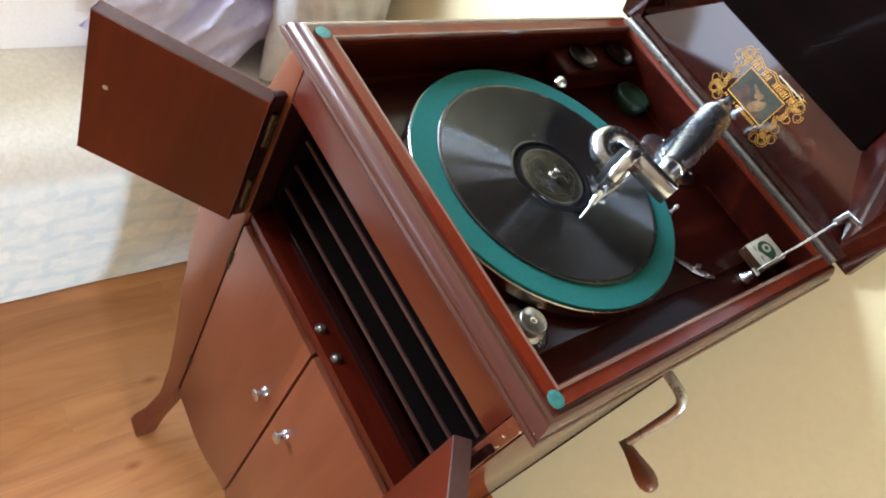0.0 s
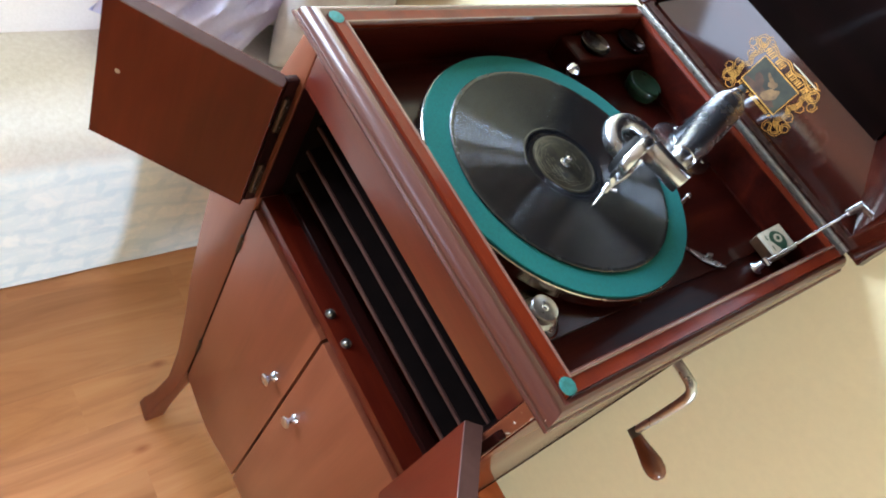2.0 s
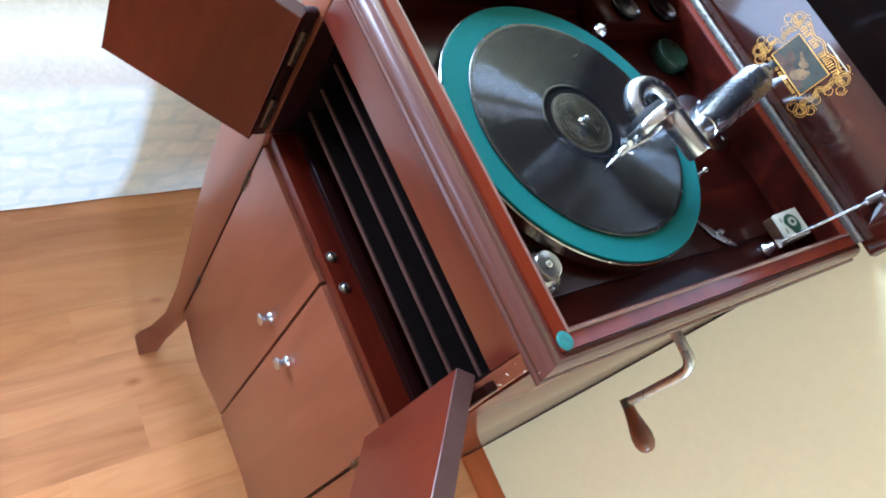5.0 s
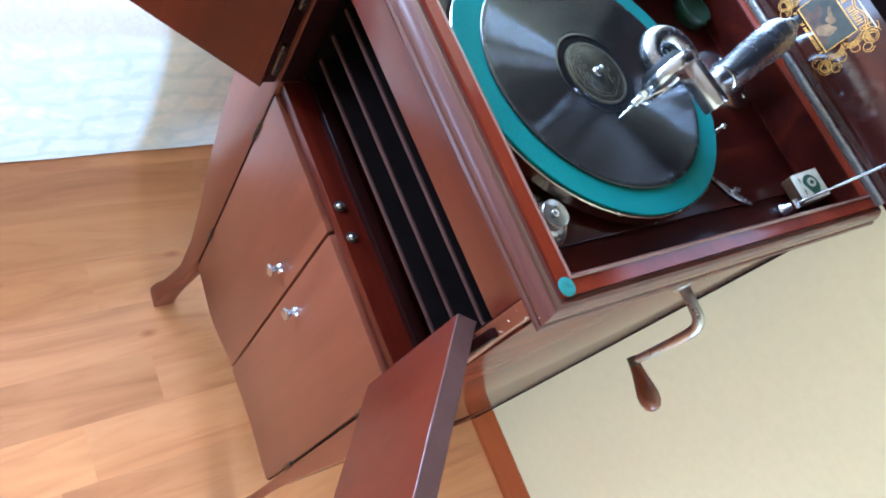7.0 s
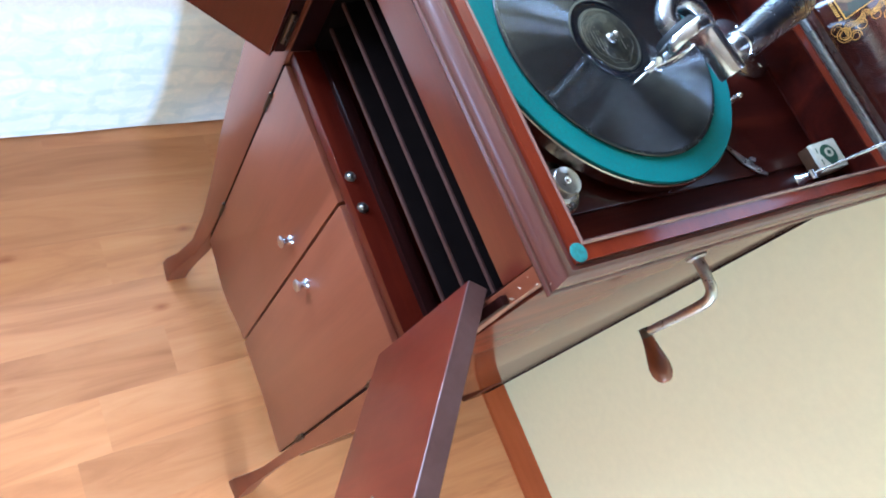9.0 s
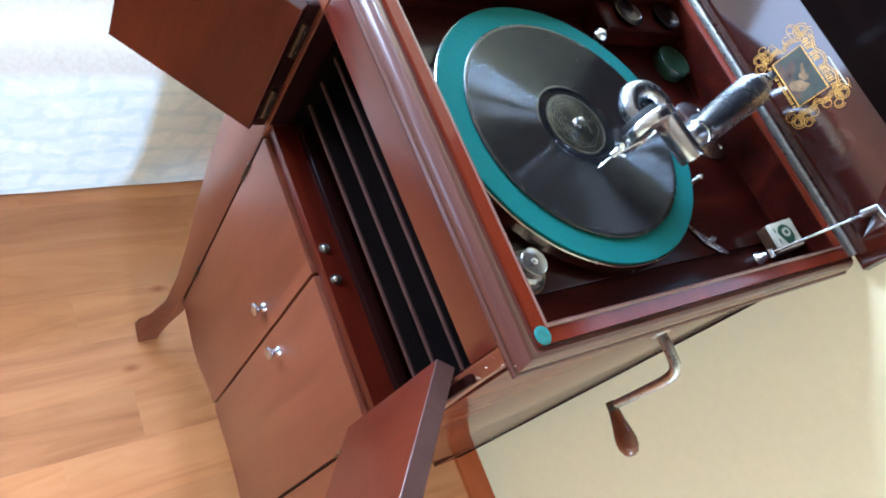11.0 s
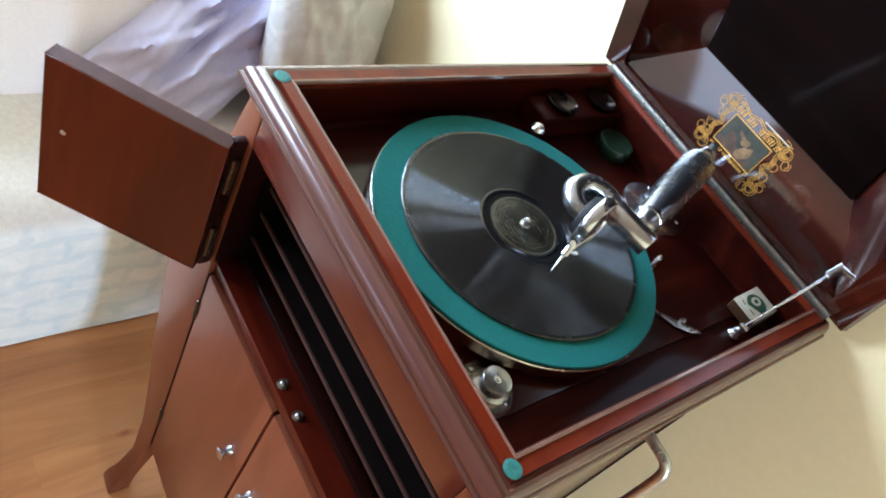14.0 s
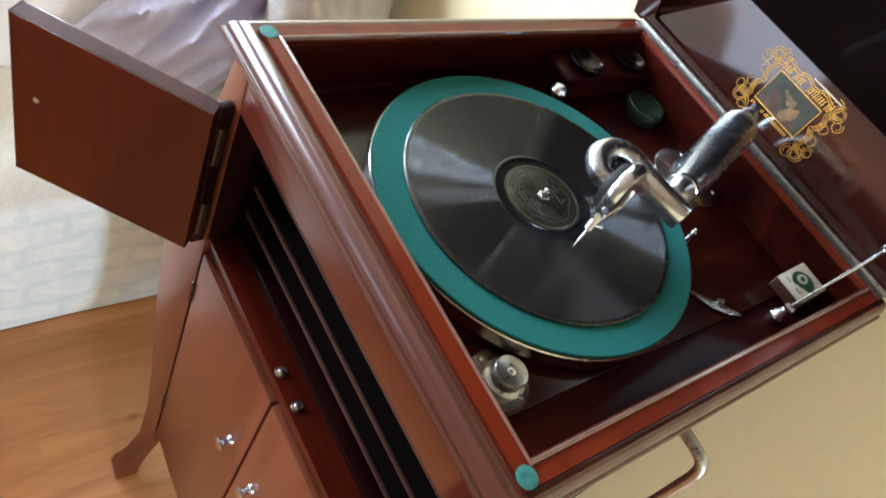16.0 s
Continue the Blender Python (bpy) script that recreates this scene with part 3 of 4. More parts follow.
# turntable
TT = Vector((-0.006, -0.0195, 0.0))
turntable = part("turntable", turned([(0, DECK + 0.008), (0.150, DECK + 0.008), (0.1525, DECK + 0.010), (0.1548, DECK + 0.013), (0.1548, 0.8685), (0.1538, 0.8695), (0, 0.8695)], Matrix.Translation(TT), 96), rim_nickel, G, "nickel-plated turntable rim")
part("felt", turned([(0, 0.8695), (0.1528, 0.8695), (0.1533, 0.8712), (0.1522, 0.8722), (0, 0.8722)], Matrix.Translation(TT), 96), felt, turntable, "teal green baize")
part("motor_shaft", turned([(0.012, DECK), (0.012, DECK + 0.009), (0, DECK + 0.009)], Matrix.Translation(TT)), steel, G)
part("spindle", turned([(0.0036, 0.872), (0.0036, 0.880), (0.0030, 0.8835), (0.0015, 0.8848), (0, 0.8850)], Matrix.Translation(TT), 20), chrome, turntable)

# speed regulator
dial = part("speed_dial", turned([(0, DECK), (0.0250, DECK), (0.0250, DECK + 0.0015), (0.0235, DECK + 0.0026), (0, DECK + 0.0026)], pose(0.1195, -0.1400, 0) @ Matrix.Diagonal((1.04, 1.0, 1, 1)), 48), rim_nickel, G, "nickel speed regulator plate")
dial_knob = part("dial_knob", turned([(0.0165, DECK + 0.0026), (0.0165, DECK + 0.0040), (0.0128, DECK + 0.0052), (0.0122, DECK + 0.0108), (0.0132, DECK + 0.0114), (0.0134, DECK + 0.0138), (0.0126, DECK + 0.0147), (0.0118, DECK + 0.0142), (0, DECK + 0.0142)], pose(0.1205, -0.1355, 0), 40), steel, dial, "turned nickel knob")
part("knob_screw", turned([(0.0034, DECK + 0.0141), (0.0034, DECK + 0.0149), (0.0026, DECK + 0.0153), (0.0016, DECK + 0.0147), (0, DECK + 0.0147)], pose(0.1205, -0.1355, 0), 18), chrome, dial_knob, "small slotted screw")
part("dial_screw", turned([(0.0028, DECK + 0.0026), (0.0022, DECK + 0.0044), (0, DECK + 0.0048)], pose(0.1375, -0.1330, 0), 14), chrome, dial)
part("dial_screw", turned([(0.0028, DECK + 0.0026), (0.0022, DECK + 0.0044), (0, DECK + 0.0048)], pose(0.1010, -0.1450, 0), 14), chrome, dial)

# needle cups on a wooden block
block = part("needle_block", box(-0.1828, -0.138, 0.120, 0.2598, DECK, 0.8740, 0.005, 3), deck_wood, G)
for y in (0.162, 0.235):
    part("needle_cup", turned([(0.0, 0.8752), (0.009, 0.8756), (0.0160, 0.8775), (0.0188, 0.8805), (0.0196, 0.8812), (0.0206, 0.8810), (0.0208, 0.8800), (0.0195, 0.8775), (0.018, 0.8740), (0, 0.8740)], pose(-0.1605, y, 0), 44), cup_metal, block, "dull nickel needle cup")
# brake lever, trip arm
brake = part("brake_lever", tube([(-0.128, 0.098, DECK), (-0.128, 0.098, 0.862)], [0.0035, 0.003], 14, 2, False), chrome, G)
part("lever_knob", turned([(0, 0.860), (0.0035, 0.860), (0.004, 0.864), (0.0075, 0.868), (0.0085, 0.873), (0.006, 0.877), (0, 0.878)], pose(-0.128, 0.098, 0), 24), chrome, brake)
trip = part("trip_lever", slab([(0.1040, 0.1010), (0.1200, 0.1105), (0.1330, 0.1180), (0.1450, 0.1330), (0.1500, 0.1465), (0.1480, 0.1475), (0.1405, 0.1400), (0.1280, 0.1275), (0.1150, 0.1130), (0.1030, 0.1030)], "z", DECK + 0.0012, DECK + 0.0028, 0.0005), steel, G, "flat steel trip lever")
part("trip_tab", slab([(0.1270, 0.1300), (0.1305, 0.1272), (0.1335, 0.1330), (0.1300, 0.1375)], "z", DECK + 0.0028, DECK + 0.0058, 0.0006), steel, trip)
part("trip_screw", turned([(0.0030, DECK + 0.0026), (0.0026, DECK + 0.0040), (0, DECK + 0.0046)], pose(0.1425, 0.1375, 0), 16), chrome, trip)
brake_arm = part("brake_pad_arm", tube([(0.0675, 0.1240, 0.8615), (0.0610, 0.1500, 0.8615)], [0.0024, 0.0024], 14, 2, False), chrome, G, "small bright brake rod")
part("brake_tip", turned([(0.0024, -0.003), (0.0032, -0.002), (0.0032, 0.003), (0.0022, 0.0042), (0, 0.0042)], along((0.0617, 0.1472, 0.8615), (0.0550, 0.1740, 0.8615)), 16), chrome, brake_arm)
part("brake_post", tube([(0.0645, 0.1360, DECK), (0.0645, 0.1360, 0.8605)], [0.0030, 0.0026], 14, 2, False), steel, brake_arm)

# tone arm
ARM = Vector((-0.010, 0.228, 0))
arm = part("tone_arm", tube([(-0.0015, 0.213, 0.934), (0.002, 0.200, 0.934), (0.018, 0.154, 0.931), (0.035, 0.108, 0.926), (0.044, 0.080, 0.922), (0.048, 0.066, 0.919)], [0.0165, 0.0196, 0.0184, 0.0158, 0.0134, 0.0110], 36), satin_nickel, G, "tapered nickel tone arm")
part("arm_flange", turned([(0, DECK), (0.042, DECK), (0.042, DECK + 0.002), (0.038, DECK + 0.004), (0.022, DECK + 0.006), (0.020, DECK + 0.012), (0, DECK + 0.012)], Matrix.Translation(ARM), 48), chrome, arm, "nickel mounting flange")
part("arm_post", tube([(-0.010, 0.228, DECK + 0.010), (-0.010, 0.228, 0.890), (-0.008, 0.225, 0.918), (0.001, 0.205, 0.934)], [0.019, 0.0185, 0.018, 0.0175], 32), satin_nickel, arm)
lug = part("pivot_lug", tube([(-0.002, 0.214, 0.938), (-0.008, 0.228, 0.938), (-0.012, 0.239, 0.936)], [0.0065, 0.0100, 0.0090], 20), satin_nickel, arm, "pale nickel pivot lug")
part("pivot_cap", turned([(0.0048, 0.940), (0.0052, 0.946), (0.0040, 0.950), (0.0, 0.951)], pose(-0.013, 0.241, -0.001), 20), rubber, lug, "black pivot cap")
part("arm_band", turned([(0.0138, 0), (0.0146, 0.0005), (0.0146, 0.0042), (0.0138, 0.0048)], along((0.0425, 0.084, 0.9226), (0.044, 0.080, 0.922)), 32), chrome, arm, "bright nickel band")
for a in (30, 150, 270):
    part("flange_screw", turned([(0.004, DECK + 0.004), (0.003, DECK + 0.006), (0, DECK + 0.0066)], pose(ARM.x + 0.031 * math.cos(radians(a)), ARM.y + 0.031 * math.sin(radians(a)), 0), 16), chrome, arm)
part("arm_collar", turned([(0.0, 0.0), (0.0125, 0.0), (0.0132, 0.002), (0.0132, 0.046), (0.0125, 0.048), (0.0, 0.048)], along((0.022, 0.052, 0.917), (0.066, 0.066, 0.914)), 36), chrome, arm, "nickel swivel sleeve")
part("gooseneck", tube([(0.026, 0.054, 0.918), (0.006, 0.050, 0.922), (-0.008, 0.036, 0.923), (-0.008, 0.018, 0.920), (0.006, 0.010, 0.916), (0.022, 0.016, 0.914)], [0.0105, 0.0105, 0.0105, 0.0105, 0.0100, 0.0095], 28, 10), satin_nickel, arm, "bright nickel gooseneck")
SB, NV = Vector((0.030, 0.020, 0.914)), Vector((0.955, 0.285, 0.08)).normalized()
SBM = along(SB - NV * 0.008, SB + NV)
part("sound_box", turned([(0, 0), (0.022, 0), (0.0275, 0.002), (0.0292, 0.005), (0.0292, 0.0105), (0.0280, 0.013), (0.0245, 0.0135), (0.0235, 0.0115), (0, 0.0115)], SBM, 56), chrome, arm, "round nickel sound box")
part("diaphragm", turned([(0, 0.0116), (0.0233, 0.0116), (0.0233, 0.0122), (0, 0.0122)], SBM, 48), mica, arm, "mica diaphragm, red reflection put into its colour")
part("back_ring", turned([(0.012, -0.006), (0.0205, -0.006), (0.0215, -0.003), (0.0215, 0.0005), (0.012, 0.0005)], SBM, 40), rubber, arm, "black rubber ring")
front = SB + NV * 0.007
tip = Vector((0.0520, -0.0370, 0.8862))
chuck = Vector((0.0425, -0.0150, 0.8965))
part("stylus_bar", tube([front + Vector((0, 0, 0.0)), front + Vector((0.004, -0.014, -0.005)), chuck + Vector((0.001, 0.004, 0.0015))], [0.0012, 0.0012, 0.0016], 10), chrome, arm)
part("needle_chuck", tube([chuck - (tip - chuck) * 0.18, chuck + (tip - chuck) * 0.28], [0.0042, 0.0036], 14, 2, False), chrome, arm)
part("chuck_screw", tube([chuck + Vector((0.001, 0, 0.0)), chuck + Vector((0.009, 0.003, 0.004))], [0.0017, 0.0026], 12, 2, False), chrome, arm)
part("chuck_screw", tube([chuck + Vector((-0.004, 0.003, 0.004)), chuck + Vector((-0.001, 0.001, 0.009))], [0.0030, 0.0030], 12, 2, False), chrome, arm)
part("needle", tube([chuck + (tip - chuck) * 0.2, chuck + (tip - chuck) * 0.7, tip], [0.0012, 0.0010, 0.0002], 10, 2, False), chrome, arm)

# grille
ledge = part("grille_ledge", box(-0.184, 0.184, -0.209, -0.150, 0.622, 0.638, 0.0015), ledge_wood, G)
for x in (-0.02, 0.018):
    part("ball_catch", turned([(0.0062, 0.638), (0.0062, 0.6392), (0.0048, 0.6396), (0.0040, 0.6392), (0.0036, 0.6410), (0.0022, 0.6424), (0, 0.6430)], pose(x, -0.2000, 0), 24), steel, ledge, "steel ball catch")
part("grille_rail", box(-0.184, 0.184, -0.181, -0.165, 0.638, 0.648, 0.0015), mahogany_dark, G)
for k in range(4):
    z = 0.6850 + k * 0.040
    # Blades are coloured black for the shade inside the grille.
    blade = part("slat", slab([(-0.1795, z - 0.0015), (-0.1795, z + 0.0015), (-0.12, z + 0.020), (-0.12, z + 0.017)], "x", -0.186, 0.186), shadow_dark, G, "thin louvre, grille shade put into its black")
    part("slat_edge", box(-0.184, 0.184, -0.1825, -0.1795, z - 0.0022, z + 0.0022, 0.0009), edge_wood, blade, "polished mahogany edge")
for s in (-1, 1):
    # Added dark strip fills the hinge gap; dark plate shades the leg's inner face.
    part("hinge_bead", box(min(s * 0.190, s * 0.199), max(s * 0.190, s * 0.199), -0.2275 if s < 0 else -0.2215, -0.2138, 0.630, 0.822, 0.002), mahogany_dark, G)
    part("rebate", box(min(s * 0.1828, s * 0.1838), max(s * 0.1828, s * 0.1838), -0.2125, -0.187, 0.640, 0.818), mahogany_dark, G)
    # Black strip standing in for the shaded gap behind the cabinet.
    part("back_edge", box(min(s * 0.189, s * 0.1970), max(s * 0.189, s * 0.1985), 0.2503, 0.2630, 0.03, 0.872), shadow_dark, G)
# Horn boards carry the shade behind the louvres in their colour.
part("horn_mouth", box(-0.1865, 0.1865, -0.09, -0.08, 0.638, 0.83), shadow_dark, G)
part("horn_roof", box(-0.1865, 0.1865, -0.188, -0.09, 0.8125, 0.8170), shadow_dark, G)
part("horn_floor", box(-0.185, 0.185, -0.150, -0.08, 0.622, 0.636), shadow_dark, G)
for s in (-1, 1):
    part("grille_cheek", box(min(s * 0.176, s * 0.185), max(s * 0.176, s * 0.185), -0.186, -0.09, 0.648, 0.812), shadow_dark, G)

def hinge(owner, x, y, z, r, half, leaf):
    """A butt hinge: a barrel of five knuckles between two thin leaves with their screws."""
    bm = bmesh.new()
    for k in range(5):
        lo = z - half + 2 * half * k / 5
        join(bm, tube([(x, y, lo + 0.0003), (x, y, lo + 2 * half / 5 - 0.0003)], [r, r], 12, 2, False))
    join(bm, turned([(r * 0.8, 0), (r * 0.9, 0.001), (0, 0.0022)], pose(x, y, z + half), 12))
    box(x - leaf, x + leaf, y + r * 0.3, y + r * 0.3 + 0.0012, z - half, z + half, bm=bm)
    ob = part("hinge", bm, brass, owner, "aged brass butt hinge")
    for u in (-1, 1):
        for v in (-0.62, 0.62):
            part("hinge_screw", turned([(0, -0.0012), (0.0013, -0.0012), (0.0010, 0.0002), (0, 0.0005)], along((x + u * leaf * 0.72, y + r * 0.3, z + v * half), (x + u * leaf * 0.72, y - 1, z + v * half)), 10), steel, ob, "worn bright screw head")


# lower doors with the shaped bottom edge
def lower_door(s):
    xs = [k / 14 for k in range(15)]
    low = [(s * (0.002 + 0.179 * u), 0.1600 - 0.018 * math.sin(math.pi * u) ** 2 * (1 if s < 0 else -0.35) - 0.008 * u) for u in xs]
    outline = low + [(s * 0.181, 0.618), (s * 0.002, 0.618)]
    ob = part("lower_door", slab(outline, "y", -0.214, -0.196, 0.0012), mahogany_sheen, G, "plain mahogany cupboard door, closed")
    kx = s * 0.030
    part("knob", turned([(0.0, 0.0), (0.0065, 0.0), (0.0060, 0.002), (0.0036, 0.0040), (0.0036, 0.0080), (0.0052, 0.0105), (0.0078, 0.0122), (0.0082, 0.0140), (0.0062, 0.0154), (0, 0.0158)], along((kx, -0.214, 0.466), (kx, -0.3, 0.466)), 28), satin_nickel, ob, "small turned nickel knob")
    for z in (0.545, 0.262):
        hinge(ob, s * 0.1825, -0.2152, z, 0.0024, 0.0165, 0.0045)
    part("hinge_strip", box(s * 0.1825 - 0.0006, s * 0.1825 + 0.0006, -0.2150, -0.2120, 0.165, 0.616), mahogany_dark, ob, "dark joint along the hinged edge")


lower_door(-1)
lower_door(1)
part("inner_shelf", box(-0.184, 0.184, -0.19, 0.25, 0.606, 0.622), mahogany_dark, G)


# open upper doors
def upper_door(hinge, end, thick, z0, z1):
    h, e = Vector((*hinge, 0)), Vector((*end, 0))
    d = (e - h)
    w = d.length
    d.normalize()
    bm = box(0.0, w, 0.0, thick, z0, z1, 0.0008, 1)
    m = Matrix.Translation(h) @ Matrix.Rotation(math.atan2(d.y, d.x), 4, "Z")
    bm.transform(m)
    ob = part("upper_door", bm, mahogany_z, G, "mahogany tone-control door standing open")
    cap = box(0.0002, w - 0.0002, min(0.0, thick) + 0.0002, max(0.0, thick) - 0.0002, z1 - 0.0015, z1 + 0.0005, 0.0004, 1)
    cap.transform(m)
    part("top_edge", cap, edge_wood, ob, "dull greyish end-grain edge")
    return ob, m, w


ld, ldm, ldw = upper_door((-0.185, -0.235), (-0.317, -0.356), -0.017, 0.632, 0.820)
rd, rdm, rdw = upper_door((0.171, -0.240), (0.310, -0.354), 0.017, 0.632, 0.819)
bm = turned([(0.0, 0.0), (0.0030, 0.0), (0.0024, 0.0007), (0, 0.0007)], Matrix.Identity(4), 20)
bm.transform(ldm @ pose(ldw - 0.022, 0.0002, 0.735, -90, 0, 0))
part("strike_plate", bm, chip_wood, ld, "small dull metal strike")
bm = turned([(0.0, 0.0), (0.0030, 0.0), (0.0024, 0.0007), (0, 0.0007)], Matrix.Identity(4), 20)
bm.transform(rdm @ pose(rdw - 0.022, -0.0002, 0.735, 90, 0, 0))
part("strike_plate", bm, brass, rd, "small dull metal strike")
for ob, hx, hy in ((ld, -0.1900, -0.2225), (rd, 0.1830, -0.2215)):
    for z in (0.775, 0.672):
        hinge(ob, hx, hy, z, 0.0036, 0.024, 0.0062)

# lid, leaning open, with hipped inner panels
TH = radians(65)
HINGE = Vector((0, 0.277, 0.902))
LID = Matrix(((1, 0, 0, HINGE.x), (0, -math.cos(TH), math.sin(TH), HINGE.y), (0, math.sin(TH), math.cos(TH), HINGE.z), (0, 0, 0, 1)))
LEN, INSET, RISE = 0.478, 0.081, 0.053


def lid_ring(inset, rise, extra=0.0):
    return (-0.2 - extra + inset, 0.2 + extra - inset, inset - extra * 0.2, LEN + extra - inset, rise)


def hip_shell():
    bm = bmesh.new()
    rows = [lid_ring(0.012, 0.003), lid_ring(0.012, 0.008), lid_ring(INSET, RISE), lid_ring(INSET - 0.004, RISE + 0.0075), lid_ring(0.0, 0.024, 0.012), lid_ring(0.0, 0.016, 0.019), lid_ring(0.0, 0.006, 0.021), lid_ring(0.0, 0.0, 0.018)]
    rings = [[bm.verts.new(p) for p in ((x0, y0, z), (x1, y0, z), (x1, y1, z), (x0, y1, z))] for x0, x1, y0, y1, z in rows]
    n = len(rings)
    for i in range(n):
        if i == 2:
            bm.faces.new(rings[2])
            bm.faces.new(rings[3])
            continue
        a, b = rings[i], rings[(i + 1) % n]
        for k in range(4):
            q = (k + 1) % 4
            bm.faces.new((a[k], a[q], b[q], b[k]))
    bmesh.ops.recalc_face_normals(bm, faces=bm.faces[:])
    bm.transform(LID)
    return bm


lid = part("lid", hip_shell(), mahogany_lid, G, "hipped mahogany lid leaning open", angle=20)
x0, x1, y0, y1, z = lid_ring(INSET, RISE)
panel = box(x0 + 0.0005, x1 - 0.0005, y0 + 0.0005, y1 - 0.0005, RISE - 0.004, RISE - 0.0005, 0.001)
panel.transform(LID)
part("inner_panel", panel, mahogany_panel, lid, "inner panel, dark reflection put into its colour")
hinge_bm = box(-0.2, 0.2, 0.2645, 0.2750, 0.8990, 0.9004)
for k in range(32):
    x = -0.2 + 0.4 * k / 32
    join(hinge_bm, tube([(x + 0.0003, 0.2755, 0.9015), (x + 0.0122, 0.2755, 0.9015)], [0.0028, 0.0028], 12, 2, False))
part("piano_hinge", hinge_bm, steel, G, "long tarnished piano hinge")

# transfer on the lid's rear panel, as plain gold shapes
run = Vector((0, INSET - 0.012, RISE - 0.008))
slope = run.length
u_axis = LID.to_3x3() @ Vector((1, 0, 0))
v_axis = (LID.to_3x3() @ run).normalized()
w_axis = u_axis.cross(v_axis)
origin = LID @ Vector((0, 0.012, 0.008))
if w_axis.y > 0:
    w_axis = -w_axis
DEC = Matrix(((u_axis.x, v_axis.x, w_axis.x, origin.x), (u_axis.y, v_axis.y, w_axis.y, origin.y), (u_axis.z, v_axis.z, w_axis.z, origin.z), (0, 0, 0, 1)))


def decal_point(u, v, h=0.0006):
    return DEC @ Vector((u, v, h))


def flat_line(points, width, closed=False):
    """A thin flat ribbon along points of the panel."""
    bm = bmesh.new()
    pts = [Vector((*p, 0)) for p in points]
    n = len(pts)
    rows = []
    for i, p in enumerate(pts):
        a = pts[(i - 1) % n] if closed or i else p
        b = pts[(i + 1) % n] if closed or i < n - 1 else p
        d = (b - a).normalized() if (b - a).length > 0 else Vector((1, 0, 0))
        s = Vector((-d.y, d.x, 0)) * width / 2
        rows.append((bm.verts.new(decal_point(p.x + s.x, p.y + s.y)), bm.verts.new(decal_point(p.x - s.x, p.y - s.y))))
    for i in range(n if closed else n - 1):
        a, b = rows[i], rows[(i + 1) % n]
        bm.faces.new((a[0], b[0], b[1], a[1]))
    return bm


DCX, DCV = -0.0065, slope * 0.45
HW, HH = 0.0300, 0.0182
transfer = part("transfer", flat_line([(DCX - HW, DCV - HH), (DCX + HW, DCV - HH), (DCX + HW, DCV + HH), (DCX - HW, DCV + HH)], 0.0016, True), gold, lid, "ornate gold transfer round a small dark picture")
pic = bmesh.new()
pic.faces.new([pic.verts.new(decal_point(DCX + a * (HW - 0.001), DCV + b * (HH - 0.001), 0.0004)) for a, b in ((-1, -1), (1, -1), (1, 1), (-1, 1))])
part("picture", pic, picture_green, transfer, "dark painted picture")
for cu, cv, ru, rv, tilt, tint in ((0.0, -0.013, 0.027, 0.0055, 0.0, picture_brown), (0.009, -0.006, 0.0105, 0.0060, 0.9, picture_tan), (0.003, 0.003, 0.0060, 0.0040, 0.4, picture_tan), (-0.013, -0.004, 0.0090, 0.0050, -0.5, picture_brown), (-0.004, 0.006, 0.0080, 0.0022, -0.35, picture_tan)):
    bm = bmesh.new()
    ring = []
    for k in range(26):
        a = 2 * math.pi * k / 26
        q = 1 + 0.30 * noise.noise(Vector((math.cos(a) * 1.7, math.sin(a) * 1.7, cu * 300)))
        pu, pv = ru * q * math.cos(a), rv * q * math.sin(a)
        ring.append(bm.verts.new(decal_point(DCX + cu + pu * math.cos(tilt) - pv * math.sin(tilt), DCV + cv + pu * math.sin(tilt) + pv * math.cos(tilt), 0.0005 + (0.0002 if tint is picture_tan else 0.0))))
    bm.faces.new(ring)
    part("painted_shape", bm, tint, transfer, "muted painted shape")


def curl(cu, cv, r, turn, start, way, width=0.0009):
    pts = []
    for k in range(int(26 * turn)):
        a = start + way * 2 * math.pi * k / 26
        q = r * (1 - 0.55 * k / (26 * turn))
        pts.append((DCX + cu + q * math.cos(a), DCV + cv + q * math.sin(a)))
    return flat_line(pts, width)


for su in (-1, 1):
    for sv in (-1, 1):
        bm = curl(su * 0.0440, sv * 0.0270, 0.0095, 1.7, 0.5 + su, su * sv, 0.00058)
        join(bm, curl(su * 0.0440, sv * 0.0270, 0.0070, 1.5, 0.9 + su, su * sv, 0.00045))
        join(bm, curl(su * 0.0360, sv * 0.0310, 0.0075, 1.4, 2.0, -su * sv, 0.00058))
        join(bm, curl(su * 0.0520, sv * 0.0185, 0.0062, 1.4, 1.0, -su * sv, 0.00058))
        join(bm, curl(su * 0.0450, sv * 0.0085, 0.0062, 1.2, 2.6, su * sv, 0.0005))
        for o in (0.0, 0.0020, 0.0040, 0.0060):
            wave = [(0.0330 + o, 0.0005), (0.0372 + o, 0.0060), (0.0378 + o * 0.8, 0.0120), (0.0350 + o, 0.0175), (0.0362 + o * 1.2, 0.0225), (0.0420 + o * 1.2, 0.0262)]
            join(bm, flat_line([(DCX + su * p.x, DCV + sv * p.y) for p in smooth_path([(u, v, 0) for u, v in wave], 4)], 0.00055))
        part("scroll", bm, gold, transfer)
rng = random.Random(5)
